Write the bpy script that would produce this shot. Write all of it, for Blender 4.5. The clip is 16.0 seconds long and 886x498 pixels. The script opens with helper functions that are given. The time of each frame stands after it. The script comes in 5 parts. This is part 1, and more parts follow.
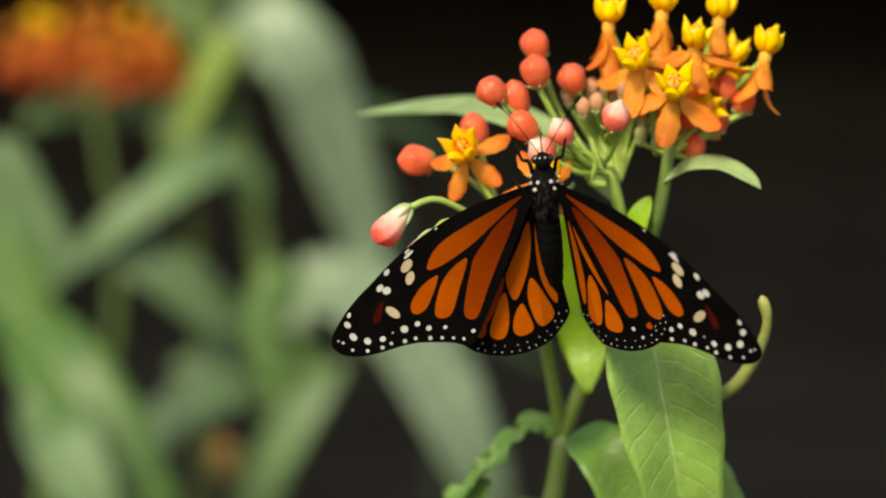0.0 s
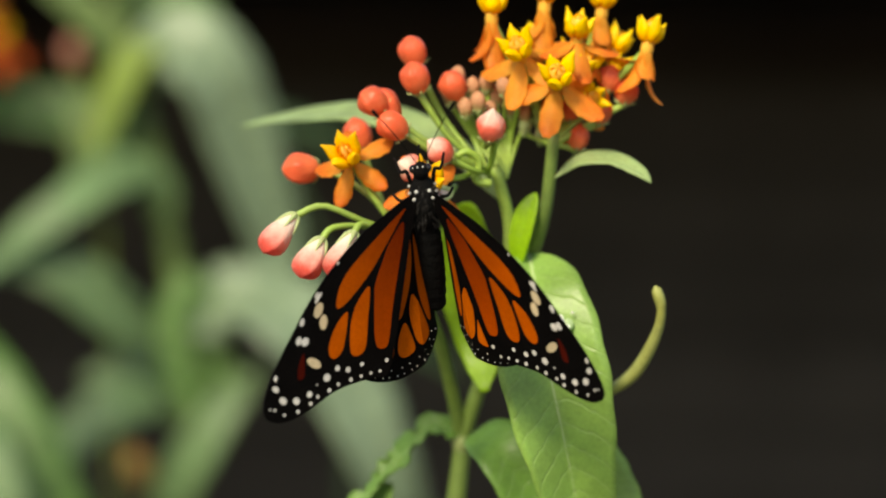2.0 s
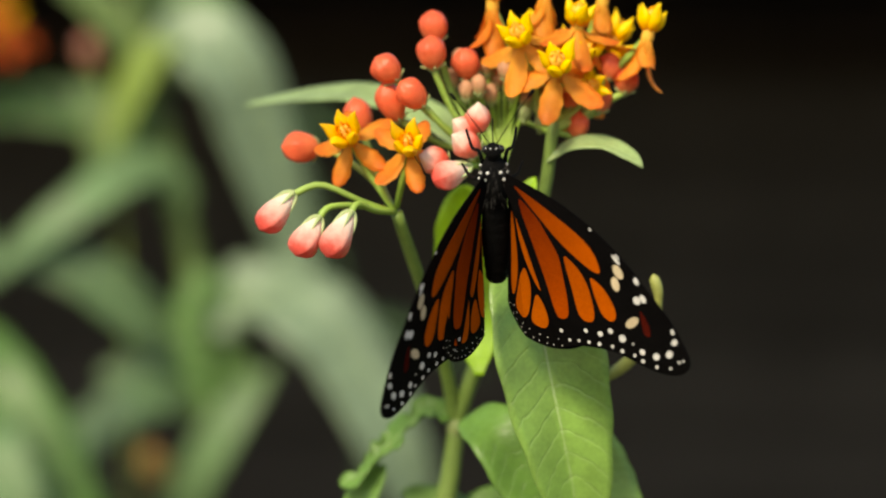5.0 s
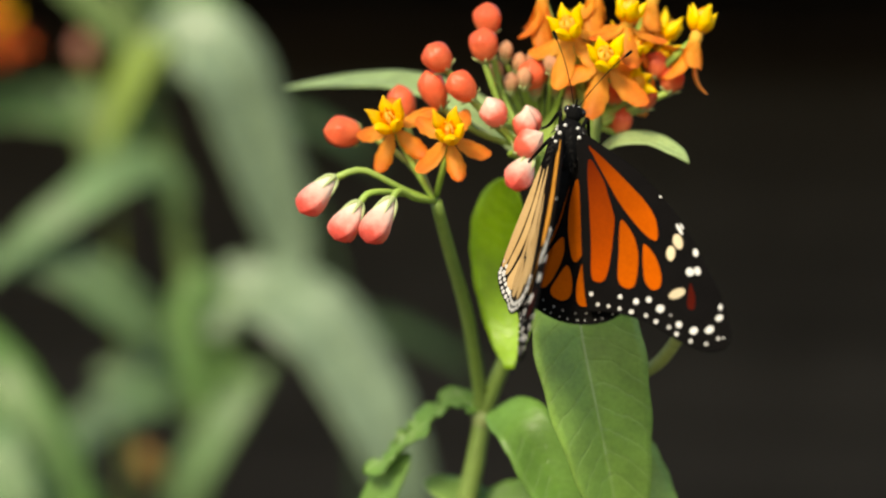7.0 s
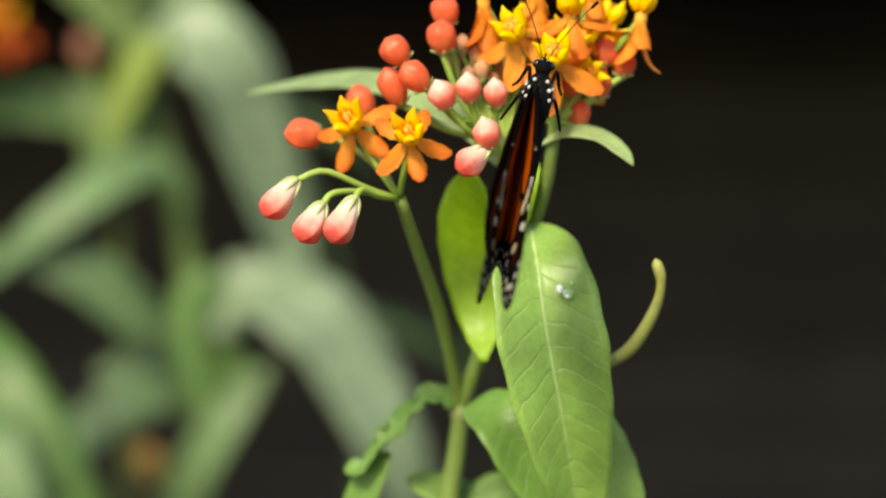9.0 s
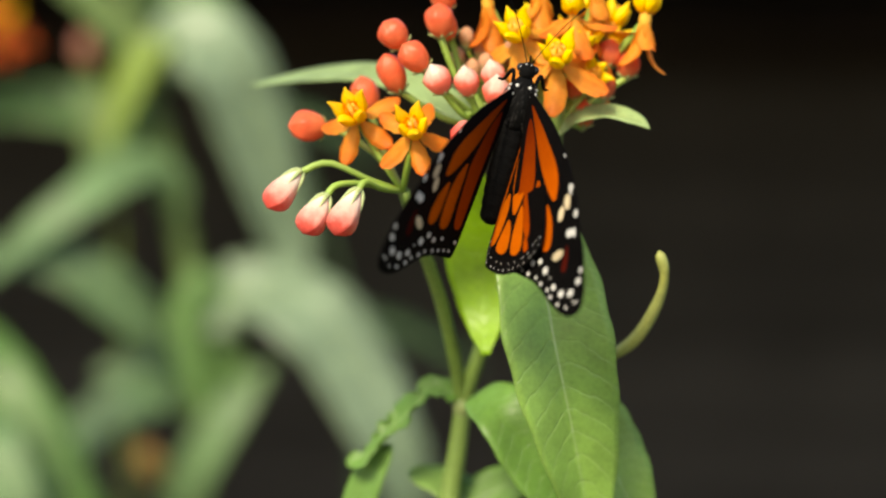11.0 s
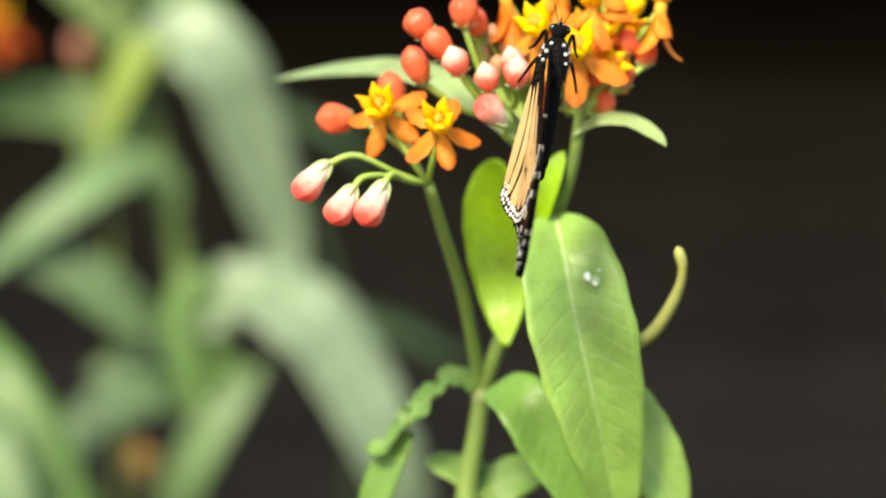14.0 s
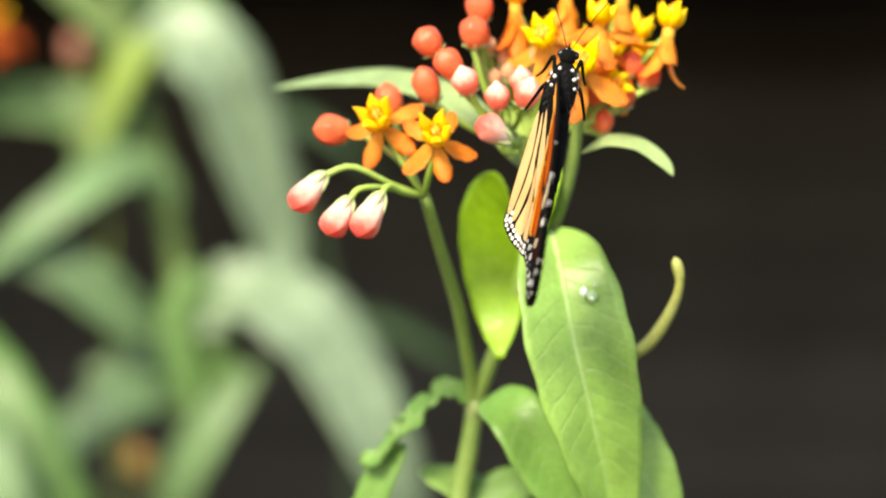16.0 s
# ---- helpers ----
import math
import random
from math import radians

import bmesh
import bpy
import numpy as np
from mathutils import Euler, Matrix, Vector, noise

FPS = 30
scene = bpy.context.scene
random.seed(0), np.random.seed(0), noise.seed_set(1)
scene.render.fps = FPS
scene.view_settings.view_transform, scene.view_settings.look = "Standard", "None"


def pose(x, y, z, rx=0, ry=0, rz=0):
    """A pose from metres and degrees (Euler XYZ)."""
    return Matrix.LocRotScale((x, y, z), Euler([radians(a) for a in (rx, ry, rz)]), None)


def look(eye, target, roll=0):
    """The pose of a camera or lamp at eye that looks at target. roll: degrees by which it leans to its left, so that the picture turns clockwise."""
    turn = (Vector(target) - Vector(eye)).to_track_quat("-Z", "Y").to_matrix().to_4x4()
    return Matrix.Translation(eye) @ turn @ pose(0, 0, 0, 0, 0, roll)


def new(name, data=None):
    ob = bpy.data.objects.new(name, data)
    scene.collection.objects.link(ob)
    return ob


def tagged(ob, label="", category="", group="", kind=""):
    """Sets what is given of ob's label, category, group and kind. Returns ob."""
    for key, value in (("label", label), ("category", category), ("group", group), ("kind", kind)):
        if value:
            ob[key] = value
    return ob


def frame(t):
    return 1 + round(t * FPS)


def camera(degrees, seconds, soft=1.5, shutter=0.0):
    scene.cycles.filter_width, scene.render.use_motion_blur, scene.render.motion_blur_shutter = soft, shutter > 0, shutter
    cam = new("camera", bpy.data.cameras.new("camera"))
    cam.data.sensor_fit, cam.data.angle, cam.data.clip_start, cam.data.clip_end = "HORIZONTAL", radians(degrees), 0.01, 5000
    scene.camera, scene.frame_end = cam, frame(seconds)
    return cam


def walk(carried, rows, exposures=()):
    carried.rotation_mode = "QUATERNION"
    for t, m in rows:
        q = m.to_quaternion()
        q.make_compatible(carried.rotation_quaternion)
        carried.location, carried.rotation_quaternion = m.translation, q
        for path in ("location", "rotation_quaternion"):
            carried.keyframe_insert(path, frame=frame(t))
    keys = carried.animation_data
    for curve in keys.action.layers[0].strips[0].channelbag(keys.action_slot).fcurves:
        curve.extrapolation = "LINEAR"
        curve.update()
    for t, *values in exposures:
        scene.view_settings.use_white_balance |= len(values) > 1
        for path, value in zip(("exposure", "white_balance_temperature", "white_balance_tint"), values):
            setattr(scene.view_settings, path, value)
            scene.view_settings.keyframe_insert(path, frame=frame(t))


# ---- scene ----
cam = camera(22.0, 16.0, soft=2.1)
# a long macro lens, opened to f/9
cam.data.dof.use_dof = True
cam.data.dof.focus_distance = 0.387
cam.data.dof.aperture_fstop = 8.3

EYE_Z = 0.8
PAN = [
    (0, 1.874, -0.114), (0.5, 1.775, -0.057), (1, 1.676, 0.043), (1.5, 0.781, 0.085), (2, -0.313, 0.114),
    (2.5, -0.284, 0.17), (3, 0.085, 0.057), (3.5, 0.028, 0.028), (4, 0.028, 0.028), (6.5, 0.17, 0.057),
    (7, -0.043, 0.028), (7.5, 0.114, 0.028), (8, -0.284, -0.028), (8.5, -0.028, 0.0), (9, 0.0, 0.0),
    (11.5, -0.028, 0.0), (12, -0.085, 0.0), (12.5, -0.17, 0.0), (13, -0.114, 0.0), (13.5, -0.199, 0.0),
    (14, -0.17, 0.0), (14.5, -0.284, 0.0), (15, -0.256, 0.0), (15.5, -0.199, 0.0), (16, -0.256, 0.0)]
walk(cam, [(t, pose(0, 0, EYE_Z, 90 + tilt, 0, yaw)) for t, yaw, tilt in PAN],
     exposures=[(0, 0.77, 7800, 7.5), (4, 0.78, 7800, 7.5), (7, 0.86, 7800, 7.5), (9, 0.97, 7800, 7.5), (11.5, 1.06, 7650, 8), (14, 1.48, 7550, 9), (16, 1.6, 7500, 9)])

# ---- light ----
world = bpy.data.worlds.new("sky")
scene.world = world
world.use_nodes = True
wn = world.node_tree.nodes
sky = wn.new("ShaderNodeTexSky")
sky.sky_type = "NISHITA"
sky.sun_disc = False
sky.sun_elevation = radians(38)
sky.sun_rotation = radians(200)
world.node_tree.links.new(sky.outputs[0], wn["Background"].inputs[0])
wn["Background"].inputs[1].default_value = 0.14

sun_data = bpy.data.lights.new("sun", "SUN")
sun_data.energy = 2.8
sun_data.angle = radians(14)
sun_data.color = (1.0, 0.93, 0.80)
sun = new("sun", sun_data)
sun.matrix_world = look((-0.80, -1.40, 2.25), (0, 0.4, 0.8))


# ---- materials ----
def material(name, base, rough=0.5, vary=0.15, grain=400.0, relief=0.2, through_light=0.0, second=None, patch=60.0, spec=0.5):
    """A surface with broad patches, fine grain, relief and a share of light that passes through."""
    m = bpy.data.materials.new(name)
    m.use_nodes = True
    n, l = m.node_tree.nodes, m.node_tree.links
    b = n["Principled BSDF"]
    b.inputs["Roughness"].default_value = rough
    b.inputs["Specular IOR Level"].default_value = spec
    tc = n.new("ShaderNodeTexCoord")
    broad = n.new("ShaderNodeTexNoise")
    broad.inputs["Scale"].default_value = patch
    broad.inputs["Detail"].default_value = 4
    fine = n.new("ShaderNodeTexNoise")
    fine.inputs["Scale"].default_value = grain
    fine.inputs["Detail"].default_value = 3
    l.new(tc.outputs["Object"], broad.inputs["Vector"])
    l.new(tc.outputs["Object"], fine.inputs["Vector"])
    ramp = n.new("ShaderNodeValToRGB")
    other = second or tuple(c * (1 - 2 * vary) for c in base)
    ramp.color_ramp.elements[0].position = 0.3
    ramp.color_ramp.elements[0].color = (*other, 1)
    ramp.color_ramp.elements[1].position = 0.65
    ramp.color_ramp.elements[1].color = (*base, 1)
    l.new(broad.outputs["Fac"], ramp.inputs["Fac"])
    hsv = n.new("ShaderNodeHueSaturation")
    info = n.new("ShaderNodeObjectInfo")
    span = n.new("ShaderNodeMapRange")
    span.inputs["To Min"].default_value = 1 - vary
    span.inputs["To Max"].default_value = 1 + vary
    l.new(info.outputs["Random"], span.inputs["Value"])
    l.new(span.outputs[0], hsv.inputs["Value"])
    mix = n.new("ShaderNodeMix")
    mix.data_type = "RGBA"
    mix.blend_type = "OVERLAY"
    mix.inputs["Factor"].default_value = 0.25
    l.new(ramp.outputs["Color"], mix.inputs[6])
    l.new(fine.outputs["Fac"], mix.inputs[7])
    l.new(mix.outputs[2], hsv.inputs["Color"])
    l.new(hsv.outputs["Color"], b.inputs["Base Color"])
    bump = n.new("ShaderNodeBump")
    bump.inputs["Strength"].default_value = relief
    bump.inputs["Distance"].default_value = 0.0004
    l.new(fine.outputs["Fac"], bump.inputs["Height"])
    l.new(bump.outputs["Normal"], b.inputs["Normal"])
    if through_light:
        tr = n.new("ShaderNodeBsdfTranslucent")
        l.new(hsv.outputs["Color"], tr.inputs["Color"])
        ms = n.new("ShaderNodeMixShader")
        ms.inputs["Fac"].default_value = through_light
        l.new(b.outputs[0], ms.inputs[1])
        l.new(tr.outputs[0], ms.inputs[2])
        l.new(ms.outputs[0], n["Material Output"].inputs["Surface"])
    return m


def leaf_material(name, base, vein, rough=0.38, passes=0.3, pairs=13.0, strength=0.5):
    """Leaf skin: paired side veins that run forward from the midrib, blotches, fine cells."""
    m = material(name, base, rough, 0.10, 1500.0, 0.15, passes, tuple(c * 0.62 for c in base), 95.0, 0.45)
    n, l = m.node_tree.nodes, m.node_tree.links
    b = n["Principled BSDF"]
    uv = n.new("ShaderNodeUVMap")
    uv.uv_map = "leaf"
    sep = n.new("ShaderNodeSeparateXYZ")
    l.new(uv.outputs[0], sep.inputs[0])

    def calc(op, a, c=None):
        k = n.new("ShaderNodeMath")
        k.operation = op
        for i, v in enumerate((a, c)):
            if v is None:
                continue
            if isinstance(v, (int, float)):
                k.inputs[i].default_value = v
            else:
                l.new(v, k.inputs[i])
        return k.outputs[0]

    away = calc("ABSOLUTE", calc("SUBTRACT", sep.outputs[1], 0.5))
    wob = n.new("ShaderNodeTexNoise")
    wob.inputs["Scale"].default_value = 5.0
    l.new(uv.outputs[0], wob.inputs["Vector"])
    wiggle = calc("MULTIPLY", wob.outputs["Fac"], 0.9)
    bend = calc("MULTIPLY", calc("POWER", away, 1.4), 4.2)
    phase = calc("FRACT", calc("ADD", calc("SUBTRACT", calc("MULTIPLY", sep.outputs[0], pairs), bend), wiggle))
    edge = calc("ABSOLUTE", calc("SUBTRACT", phase, 0.5))
    line = n.new("ShaderNodeMapRange")
    line.interpolation_type = "SMOOTHSTEP"
    line.inputs["From Min"].default_value = 0.0
    line.inputs["From Max"].default_value = 0.08
    line.inputs["To Min"].default_value = 1.0
    line.inputs["To Max"].default_value = 0.0
    l.new(edge, line.inputs["Value"])
    share = calc("MULTIPLY", line.outputs[0], strength)
    hsv = [k for k in n if k.type == "HUE_SAT"][0]
    mix = n.new("ShaderNodeMix")
    mix.data_type = "RGBA"
    l.new(share, mix.inputs["Factor"])
    l.new(hsv.outputs["Color"], mix.inputs[6])
    mix.inputs[7].default_value = (*vein, 1)
    l.new(mix.outputs[2], b.inputs["Base Color"])
    swell = n.new("ShaderNodeBump")
    swell.inputs["Strength"].default_value = 0.34
    swell.inputs["Distance"].default_value = 0.0005
    swell.invert = True
    l.new(line.outputs[0], swell.inputs["Height"])
    old = [k for k in n if k.type == "BUMP" and k != swell][0]
    l.new(old.outputs["Normal"], swell.inputs["Normal"])
    l.new(swell.outputs["Normal"], b.inputs["Normal"])
    return m


def blend_material(name, low, high, rough=0.4, start=0.15, end=0.7):
    """Petal skin whose own colour runs from the stalk to the tip."""
    m = material(name, high, rough + 0.12, 0.10, 1600.0, 0.3, 0.32, tuple(c * 0.78 for c in high), 260.0, 0.3)
    n, l = m.node_tree.nodes, m.node_tree.links
    uv = n.new("ShaderNodeUVMap")
    uv.uv_map = "leaf"
    sep = n.new("ShaderNodeSeparateXYZ")
    l.new(uv.outputs[0], sep.inputs[0])
    stain = n.new("ShaderNodeTexNoise")
    stain.inputs["Scale"].default_value = 900.0
    tc = [k for k in n if k.type == "TEX_COORD"][0]
    l.new(tc.outputs["Object"], stain.inputs["Vector"])
    add = n.new("ShaderNodeMath")
    add.operation = "MULTIPLY_ADD"
    add.inputs[1].default_value = 0.3
    l.new(stain.outputs["Fac"], add.inputs[0])
    l.new(sep.outputs[0], add.inputs[2])
    span = n.new("ShaderNodeMapRange")
    span.inputs["From Min"].default_value = start + 0.15
    span.inputs["From Max"].default_value = end + 0.15
    l.new(add.outputs[0], span.inputs["Value"])
    mix = n.new("ShaderNodeMix")
    mix.data_type = "RGBA"
    mix.inputs[6].default_value = (*low, 1)
    hsv = [k for k in n if k.type == "HUE_SAT"][0]
    l.new(span.outputs[0], mix.inputs["Factor"])
    l.new(hsv.outputs["Color"], mix.inputs[7])
    l.new(mix.outputs[2], n["Principled BSDF"].inputs["Base Color"])
    return m


M_LEAF = leaf_material("leaf_green", (0.262, 0.455, 0.095), (0.40, 0.56, 0.21), 0.36, 0.3, 17.0, 0.26)
# darker copy of M_LEAF; shade on the lower leaves is put into it
M_LEAF_DEEP = leaf_material("leaf_deep_shaded", (0.125, 0.26, 0.045), (0.19, 0.34, 0.09), 0.45, 0.25, 13.0, 0.3)
# lime base colour carries part of the sun's glow through the leaf
M_LEAF_LIME = leaf_material("leaf_lime", (0.30, 0.56, 0.012), (0.36, 0.60, 0.04), 0.42, 0.25, 13.0, 0.2)
M_LEAF_PALE = leaf_material("leaf_pale_green", (0.36, 0.50, 0.20), (0.44, 0.57, 0.29), 0.4, 0.3, 15.0, 0.3)
M_BACK_LEAF = leaf_material("back_leaf_grey_green", (0.125, 0.225, 0.09), (0.34, 0.45, 0.26), 0.5, 0.25, 11.0, 0.3)
# paler, glossier copy of M_BACK_LEAF: glare on two leaves, put into the colour
M_BACK_GLARE = leaf_material("back_leaf_glare", (0.228, 0.322, 0.195), (0.31, 0.40, 0.27), 0.38, 0.25, 11.0, 0.3)
# darker copy of M_BACK_GREEN: puts the far plant's shade into its colour
M_FAR_SHADED = leaf_material("far_leaf_shaded_green", (0.036, 0.078, 0.025), (0.07, 0.12, 0.05), 0.5, 0.2, 11.0, 0.3)
M_BACK_GREEN = leaf_material("back_leaf_green", (0.088, 0.195, 0.042), (0.2, 0.36, 0.1), 0.45, 0.3, 11.0, 0.3)
M_BACK_OLIVE = leaf_material("back_leaf_olive", (0.11, 0.185, 0.042), (0.19, 0.27, 0.09), 0.5, 0.3, 11.0, 0.3)
M_BACK_YELLOW = leaf_material("back_leaf_yellow_green", (0.20, 0.31, 0.03), (0.25, 0.33, 0.09), 0.5, 0.35, 11.0, 0.3)
M_RIB = material("leaf_rib", (0.42, 0.55, 0.26), 0.4, 0.1, 900.0, 0.2, 0.1)
M_STEM = material("stem_green", (0.16, 0.255, 0.045), 0.5, 0.1, 700.0, 0.25, 0.1, (0.13, 0.20, 0.05))
M_STALK = material("flower_stalk_green", (0.25, 0.41, 0.05), 0.5, 0.1, 900.0, 0.2, 0.15, (0.30, 0.42, 0.10))
M_NODE = material("stem_joint", (0.25, 0.32, 0.11), 0.55, 0.12, 900.0, 0.3)
M_TENDRIL = material("tendril", (0.27, 0.31, 0.10), 0.5, 0.1, 900.0, 0.3, 0.2, (0.38, 0.38, 0.08))
M_BUD = blend_material("bud_coral", (0.93, 0.27, 0.105), (0.90, 0.16, 0.068), 0.22, 0.0, 0.6)
M_BUD_PALE = blend_material("bud_pale_pink", (0.88, 0.80, 0.66), (0.86, 0.13, 0.10), 0.32, 0.25, 0.9)
M_BUD_WHITE = blend_material("bud_blush", (0.88, 0.12, 0.075), (0.93, 0.72, 0.60), 0.3, 0.5, 0.85)
M_BACK_PETAL = blend_material("petal_rust_red", (0.80, 0.24, 0.03), (0.68, 0.12, 0.03), 0.5, 0.2, 0.9)
M_BACK_HOOD = blend_material("crown_orange", (0.7, 0.2, 0.02), (0.62, 0.22, 0.02), 0.5, 0.1, 0.6)
M_DRY = blend_material("dry_bloom", (0.28, 0.22, 0.07), (0.44, 0.27, 0.08), 0.6, 0.1, 0.7)
M_BUD_SMALL = blend_material("bud_dusky", (0.46, 0.48, 0.2), (0.64, 0.33, 0.18), 0.45, 0.0, 0.5)
M_BUD_ROSE = blend_material("bud_dry_rose", (0.24, 0.20, 0.09), (0.40, 0.17, 0.12), 0.5, 0.0, 0.5)
M_PETAL = blend_material("petal_orange", (0.97, 0.56, 0.08), (0.97, 0.40, 0.055), 0.38, 0.2, 0.9)
M_PETAL_RED = blend_material("petal_red_orange", (0.96, 0.50, 0.065), (0.95, 0.29, 0.045), 0.38, 0.2, 0.9)
M_HOOD = blend_material("crown_yellow", (0.95, 0.42, 0.01), (1.0, 0.69, 0.008), 0.4, 0.0, 0.4)
M_HOOD_AMBER = blend_material("crown_amber", (0.95, 0.36, 0.01), (0.96, 0.58, 0.012), 0.4, 0.05, 0.5)
M_CALYX = material("calyx_green", (0.42, 0.5, 0.22), 0.45, 0.1, 900.0, 0.2, 0.1)
M_BLACK = material("wing_black", (0.0022, 0.0018, 0.0018), 0.7, 0.2, 2600.0, 0.3, 0.0, None, 200.0, 0.035)


def wing_material(name, inner, outer, near, far):
    """Wing scales whose colour deepens towards the wing's root."""
    m = material(name, outer, 0.8, 0.08, 2600.0, 0.3, 0.1, tuple(c * 0.82 for c in outer), 160.0, 0.02)
    n, l = m.node_tree.nodes, m.node_tree.links
    tc = [k for k in n if k.type == "TEX_COORD"][0]
    reach = n.new("ShaderNodeVectorMath")
    reach.operation = "LENGTH"
    l.new(tc.outputs["Object"], reach.inputs[0])
    span = n.new("ShaderNodeMapRange")
    span.inputs["From Min"].default_value = near
    span.inputs["From Max"].default_value = far
    l.new(reach.outputs["Value"], span.inputs["Value"])
    mix = n.new("ShaderNodeMix")
    mix.data_type = "RGBA"
    mix.inputs[6].default_value = (*inner, 1)
    l.new(span.outputs[0], mix.inputs["Factor"])
    hsv = [k for k in n if k.type == "HUE_SAT"][0]
    l.new(hsv.outputs["Color"], mix.inputs[7])
    l.new(mix.outputs[2], n["Principled BSDF"].inputs["Base Color"])
    return m


WING_SKIN = {
    "fore": wing_material("wing_orange", (0.13, 0.016, 0.001), (0.41, 0.074, 0.003), 0.003, 0.024),
    "rust": wing_material("wing_rust", (0.09, 0.009, 0.001), (0.32, 0.048, 0.002), 0.005, 0.026),
    "hind": wing_material("wing_amber", (0.30, 0.058, 0.002), (0.45, 0.092, 0.004), 0.006, 0.022)}
M_BUFF = material("wing_underside_buff", (0.47, 0.31, 0.135), 0.7, 0.06, 2600.0, 0.25, 0.06, (0.41, 0.25, 0.095), 130.0, 0.3)
M_UNDER_ORANGE = material("wing_underside_orange", (0.62, 0.27, 0.035), 0.7, 0.06, 2600.0, 0.25, 0.08, (0.55, 0.22, 0.025), 130.0, 0.2)
M_STREAK = material("wing_streak", (0.045, 0.004, 0.002), 0.8, 0.1, 2600.0, 0.2, 0.0, None, 200.0, 0.02)
WING_SKIN["streak"] = M_STREAK
M_WHITE = material("scale_white", (0.54, 0.53, 0.50), 0.7, 0.08, 2600.0, 0.25)
M_CREAM = material("scale_cream", (0.47, 0.38, 0.24), 0.7, 0.08, 2600.0, 0.25)
M_BODY = material("body_black_hair", (0.003, 0.003, 0.003), 0.8, 0.2, 1800.0, 0.6, 0.0, None, 300.0, 0.08)
M_FUR = material("body_grey_hair", (0.035, 0.032, 0.030), 0.7, 0.3, 1800.0, 0.2, 0.0, None, 300.0, 0.2)
M_EYE = material("eye_black", (0.01, 0.008, 0.008), 0.15, 0.1, 3000.0, 0.1)
M_SOIL = material("soil", (0.055, 0.045, 0.035), 0.95, 0.25, 60.0, 0.9, 0.0, (0.03, 0.025, 0.02), 6.0)
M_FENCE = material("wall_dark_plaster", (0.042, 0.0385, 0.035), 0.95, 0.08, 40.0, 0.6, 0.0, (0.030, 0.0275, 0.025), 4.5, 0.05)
# black put in for shade above the wall; the unseen slab overhead shares it
M_VOID = material("shade_black", (0.045, 0.040, 0.036), 0.95, 0.1, 40.0, 0.6, 0.0, (0.03, 0.027, 0.025), 3.0, 0.05)

# white and pale green of a glint on the leaf, put in as colour
M_GLINT = material("glint_white", (0.92, 0.94, 0.90), 0.35, 0.03, 3000.0, 0.1, 0.0, None, 300.0, 0.8)
M_GLINT_HALO = material("sap_smear", (0.40, 0.55, 0.28), 0.2, 0.1, 3000.0, 0.2, 0.2, (0.28, 0.45, 0.13), 400.0, 0.8)

# ---- shaping helpers ----
D = 0.4033          # distance of the flower from the lens
ORIGIN = {}         # rest place of every thing and part


def at(u, v, d=0.0):
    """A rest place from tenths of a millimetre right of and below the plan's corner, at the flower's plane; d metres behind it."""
    k = (D + d) / D
    return Vector(((u - 784) * 1e-4 * k, D + d, EYE_Z + (441 - v) * 1e-4 * k))


def path(points, count):
    """A smooth run of points through the given ones."""
    p = [Vector(q) for q in points]
    p = [p[0] * 2 - p[1], *p, p[-1] * 2 - p[-2]]
    out = []
    for i in range(count):
        s = i / (count - 1) * (len(p) - 3)
        k = min(int(s), len(p) - 4)
        f = s - k
        a, b, c, e = p[k:k + 4]
        out.append(0.5 * (2 * b + (c - a) * f + (2 * a - 5 * b + 4 * c - e) * f * f + (3 * b - a - 3 * c + e) * f ** 3))
    return out


def axes_along(pts):
    """Side and up vectors along a run of points."""
    res = []
    last = None
    for i, q in enumerate(pts):
        t = (pts[min(i + 1, len(pts) - 1)] - pts[max(i - 1, 0)]).normalized()
        side = last if last is not None else (Vector((0, 1, 0)) if abs(t.y) < 0.9 else Vector((1, 0, 0)))
        side = (side - t * side.dot(t)).normalized()
        last = side
        res.append((t, side, t.cross(side)))
    return res


def tube_into(bm, pts, radii, seg=8, uv=False):
    rings = []
    n = len(pts)
    for i, (q, (t, a, b)) in enumerate(zip(pts, axes_along(pts))):
        r = radii(i / (n - 1)) if callable(radii) else radii
        rings.append([bm.verts.new(q + (a * math.cos(2 * math.pi * k / seg) + b * math.sin(2 * math.pi * k / seg)) * r) for k in range(seg)])
    for r0, r1 in zip(rings, rings[1:]):
        for k in range(seg):
            bm.faces.new((r0[k], r0[(k + 1) % seg], r1[(k + 1) % seg], r1[k]))
    bm.faces.new(rings[0][::-1])
    bm.faces.new(rings[-1])
    return bm


def tube(points, radii, count=14, seg=8):
    bm = bmesh.new()
    return tube_into(bm, path(points, count), radii, seg)


def part(name, bm, mat, parent, label="", origin=None, smooth=True):
    """Links a bmesh, built at its rest place, as one mesh under a thing or a part."""
    o = Vector(origin) if origin is not None else ORIGIN[parent.name].copy()
    bmesh.ops.recalc_face_normals(bm, faces=bm.faces)
    me = bpy.data.meshes.new(name)
    bmesh.ops.translate(bm, verts=bm.verts, vec=-o)
    bm.to_mesh(me)
    bm.free()
    for f in me.polygons:
        f.use_smooth = smooth
    me.materials.append(mat)
    ob = new(name, me)
    ob.parent = parent
    ob.location = o - ORIGIN[parent.name]
    ORIGIN[ob.name] = o
    if label:
        tagged(ob, label)
    return ob


def thing(name, origin, label, category, group="", kind=""):
    ob = new(name)
    ob.empty_display_size = 0.01
    ob.location = origin
    ORIGIN[ob.name] = Vector(origin)
    return tagged(ob, label, category, group, kind)


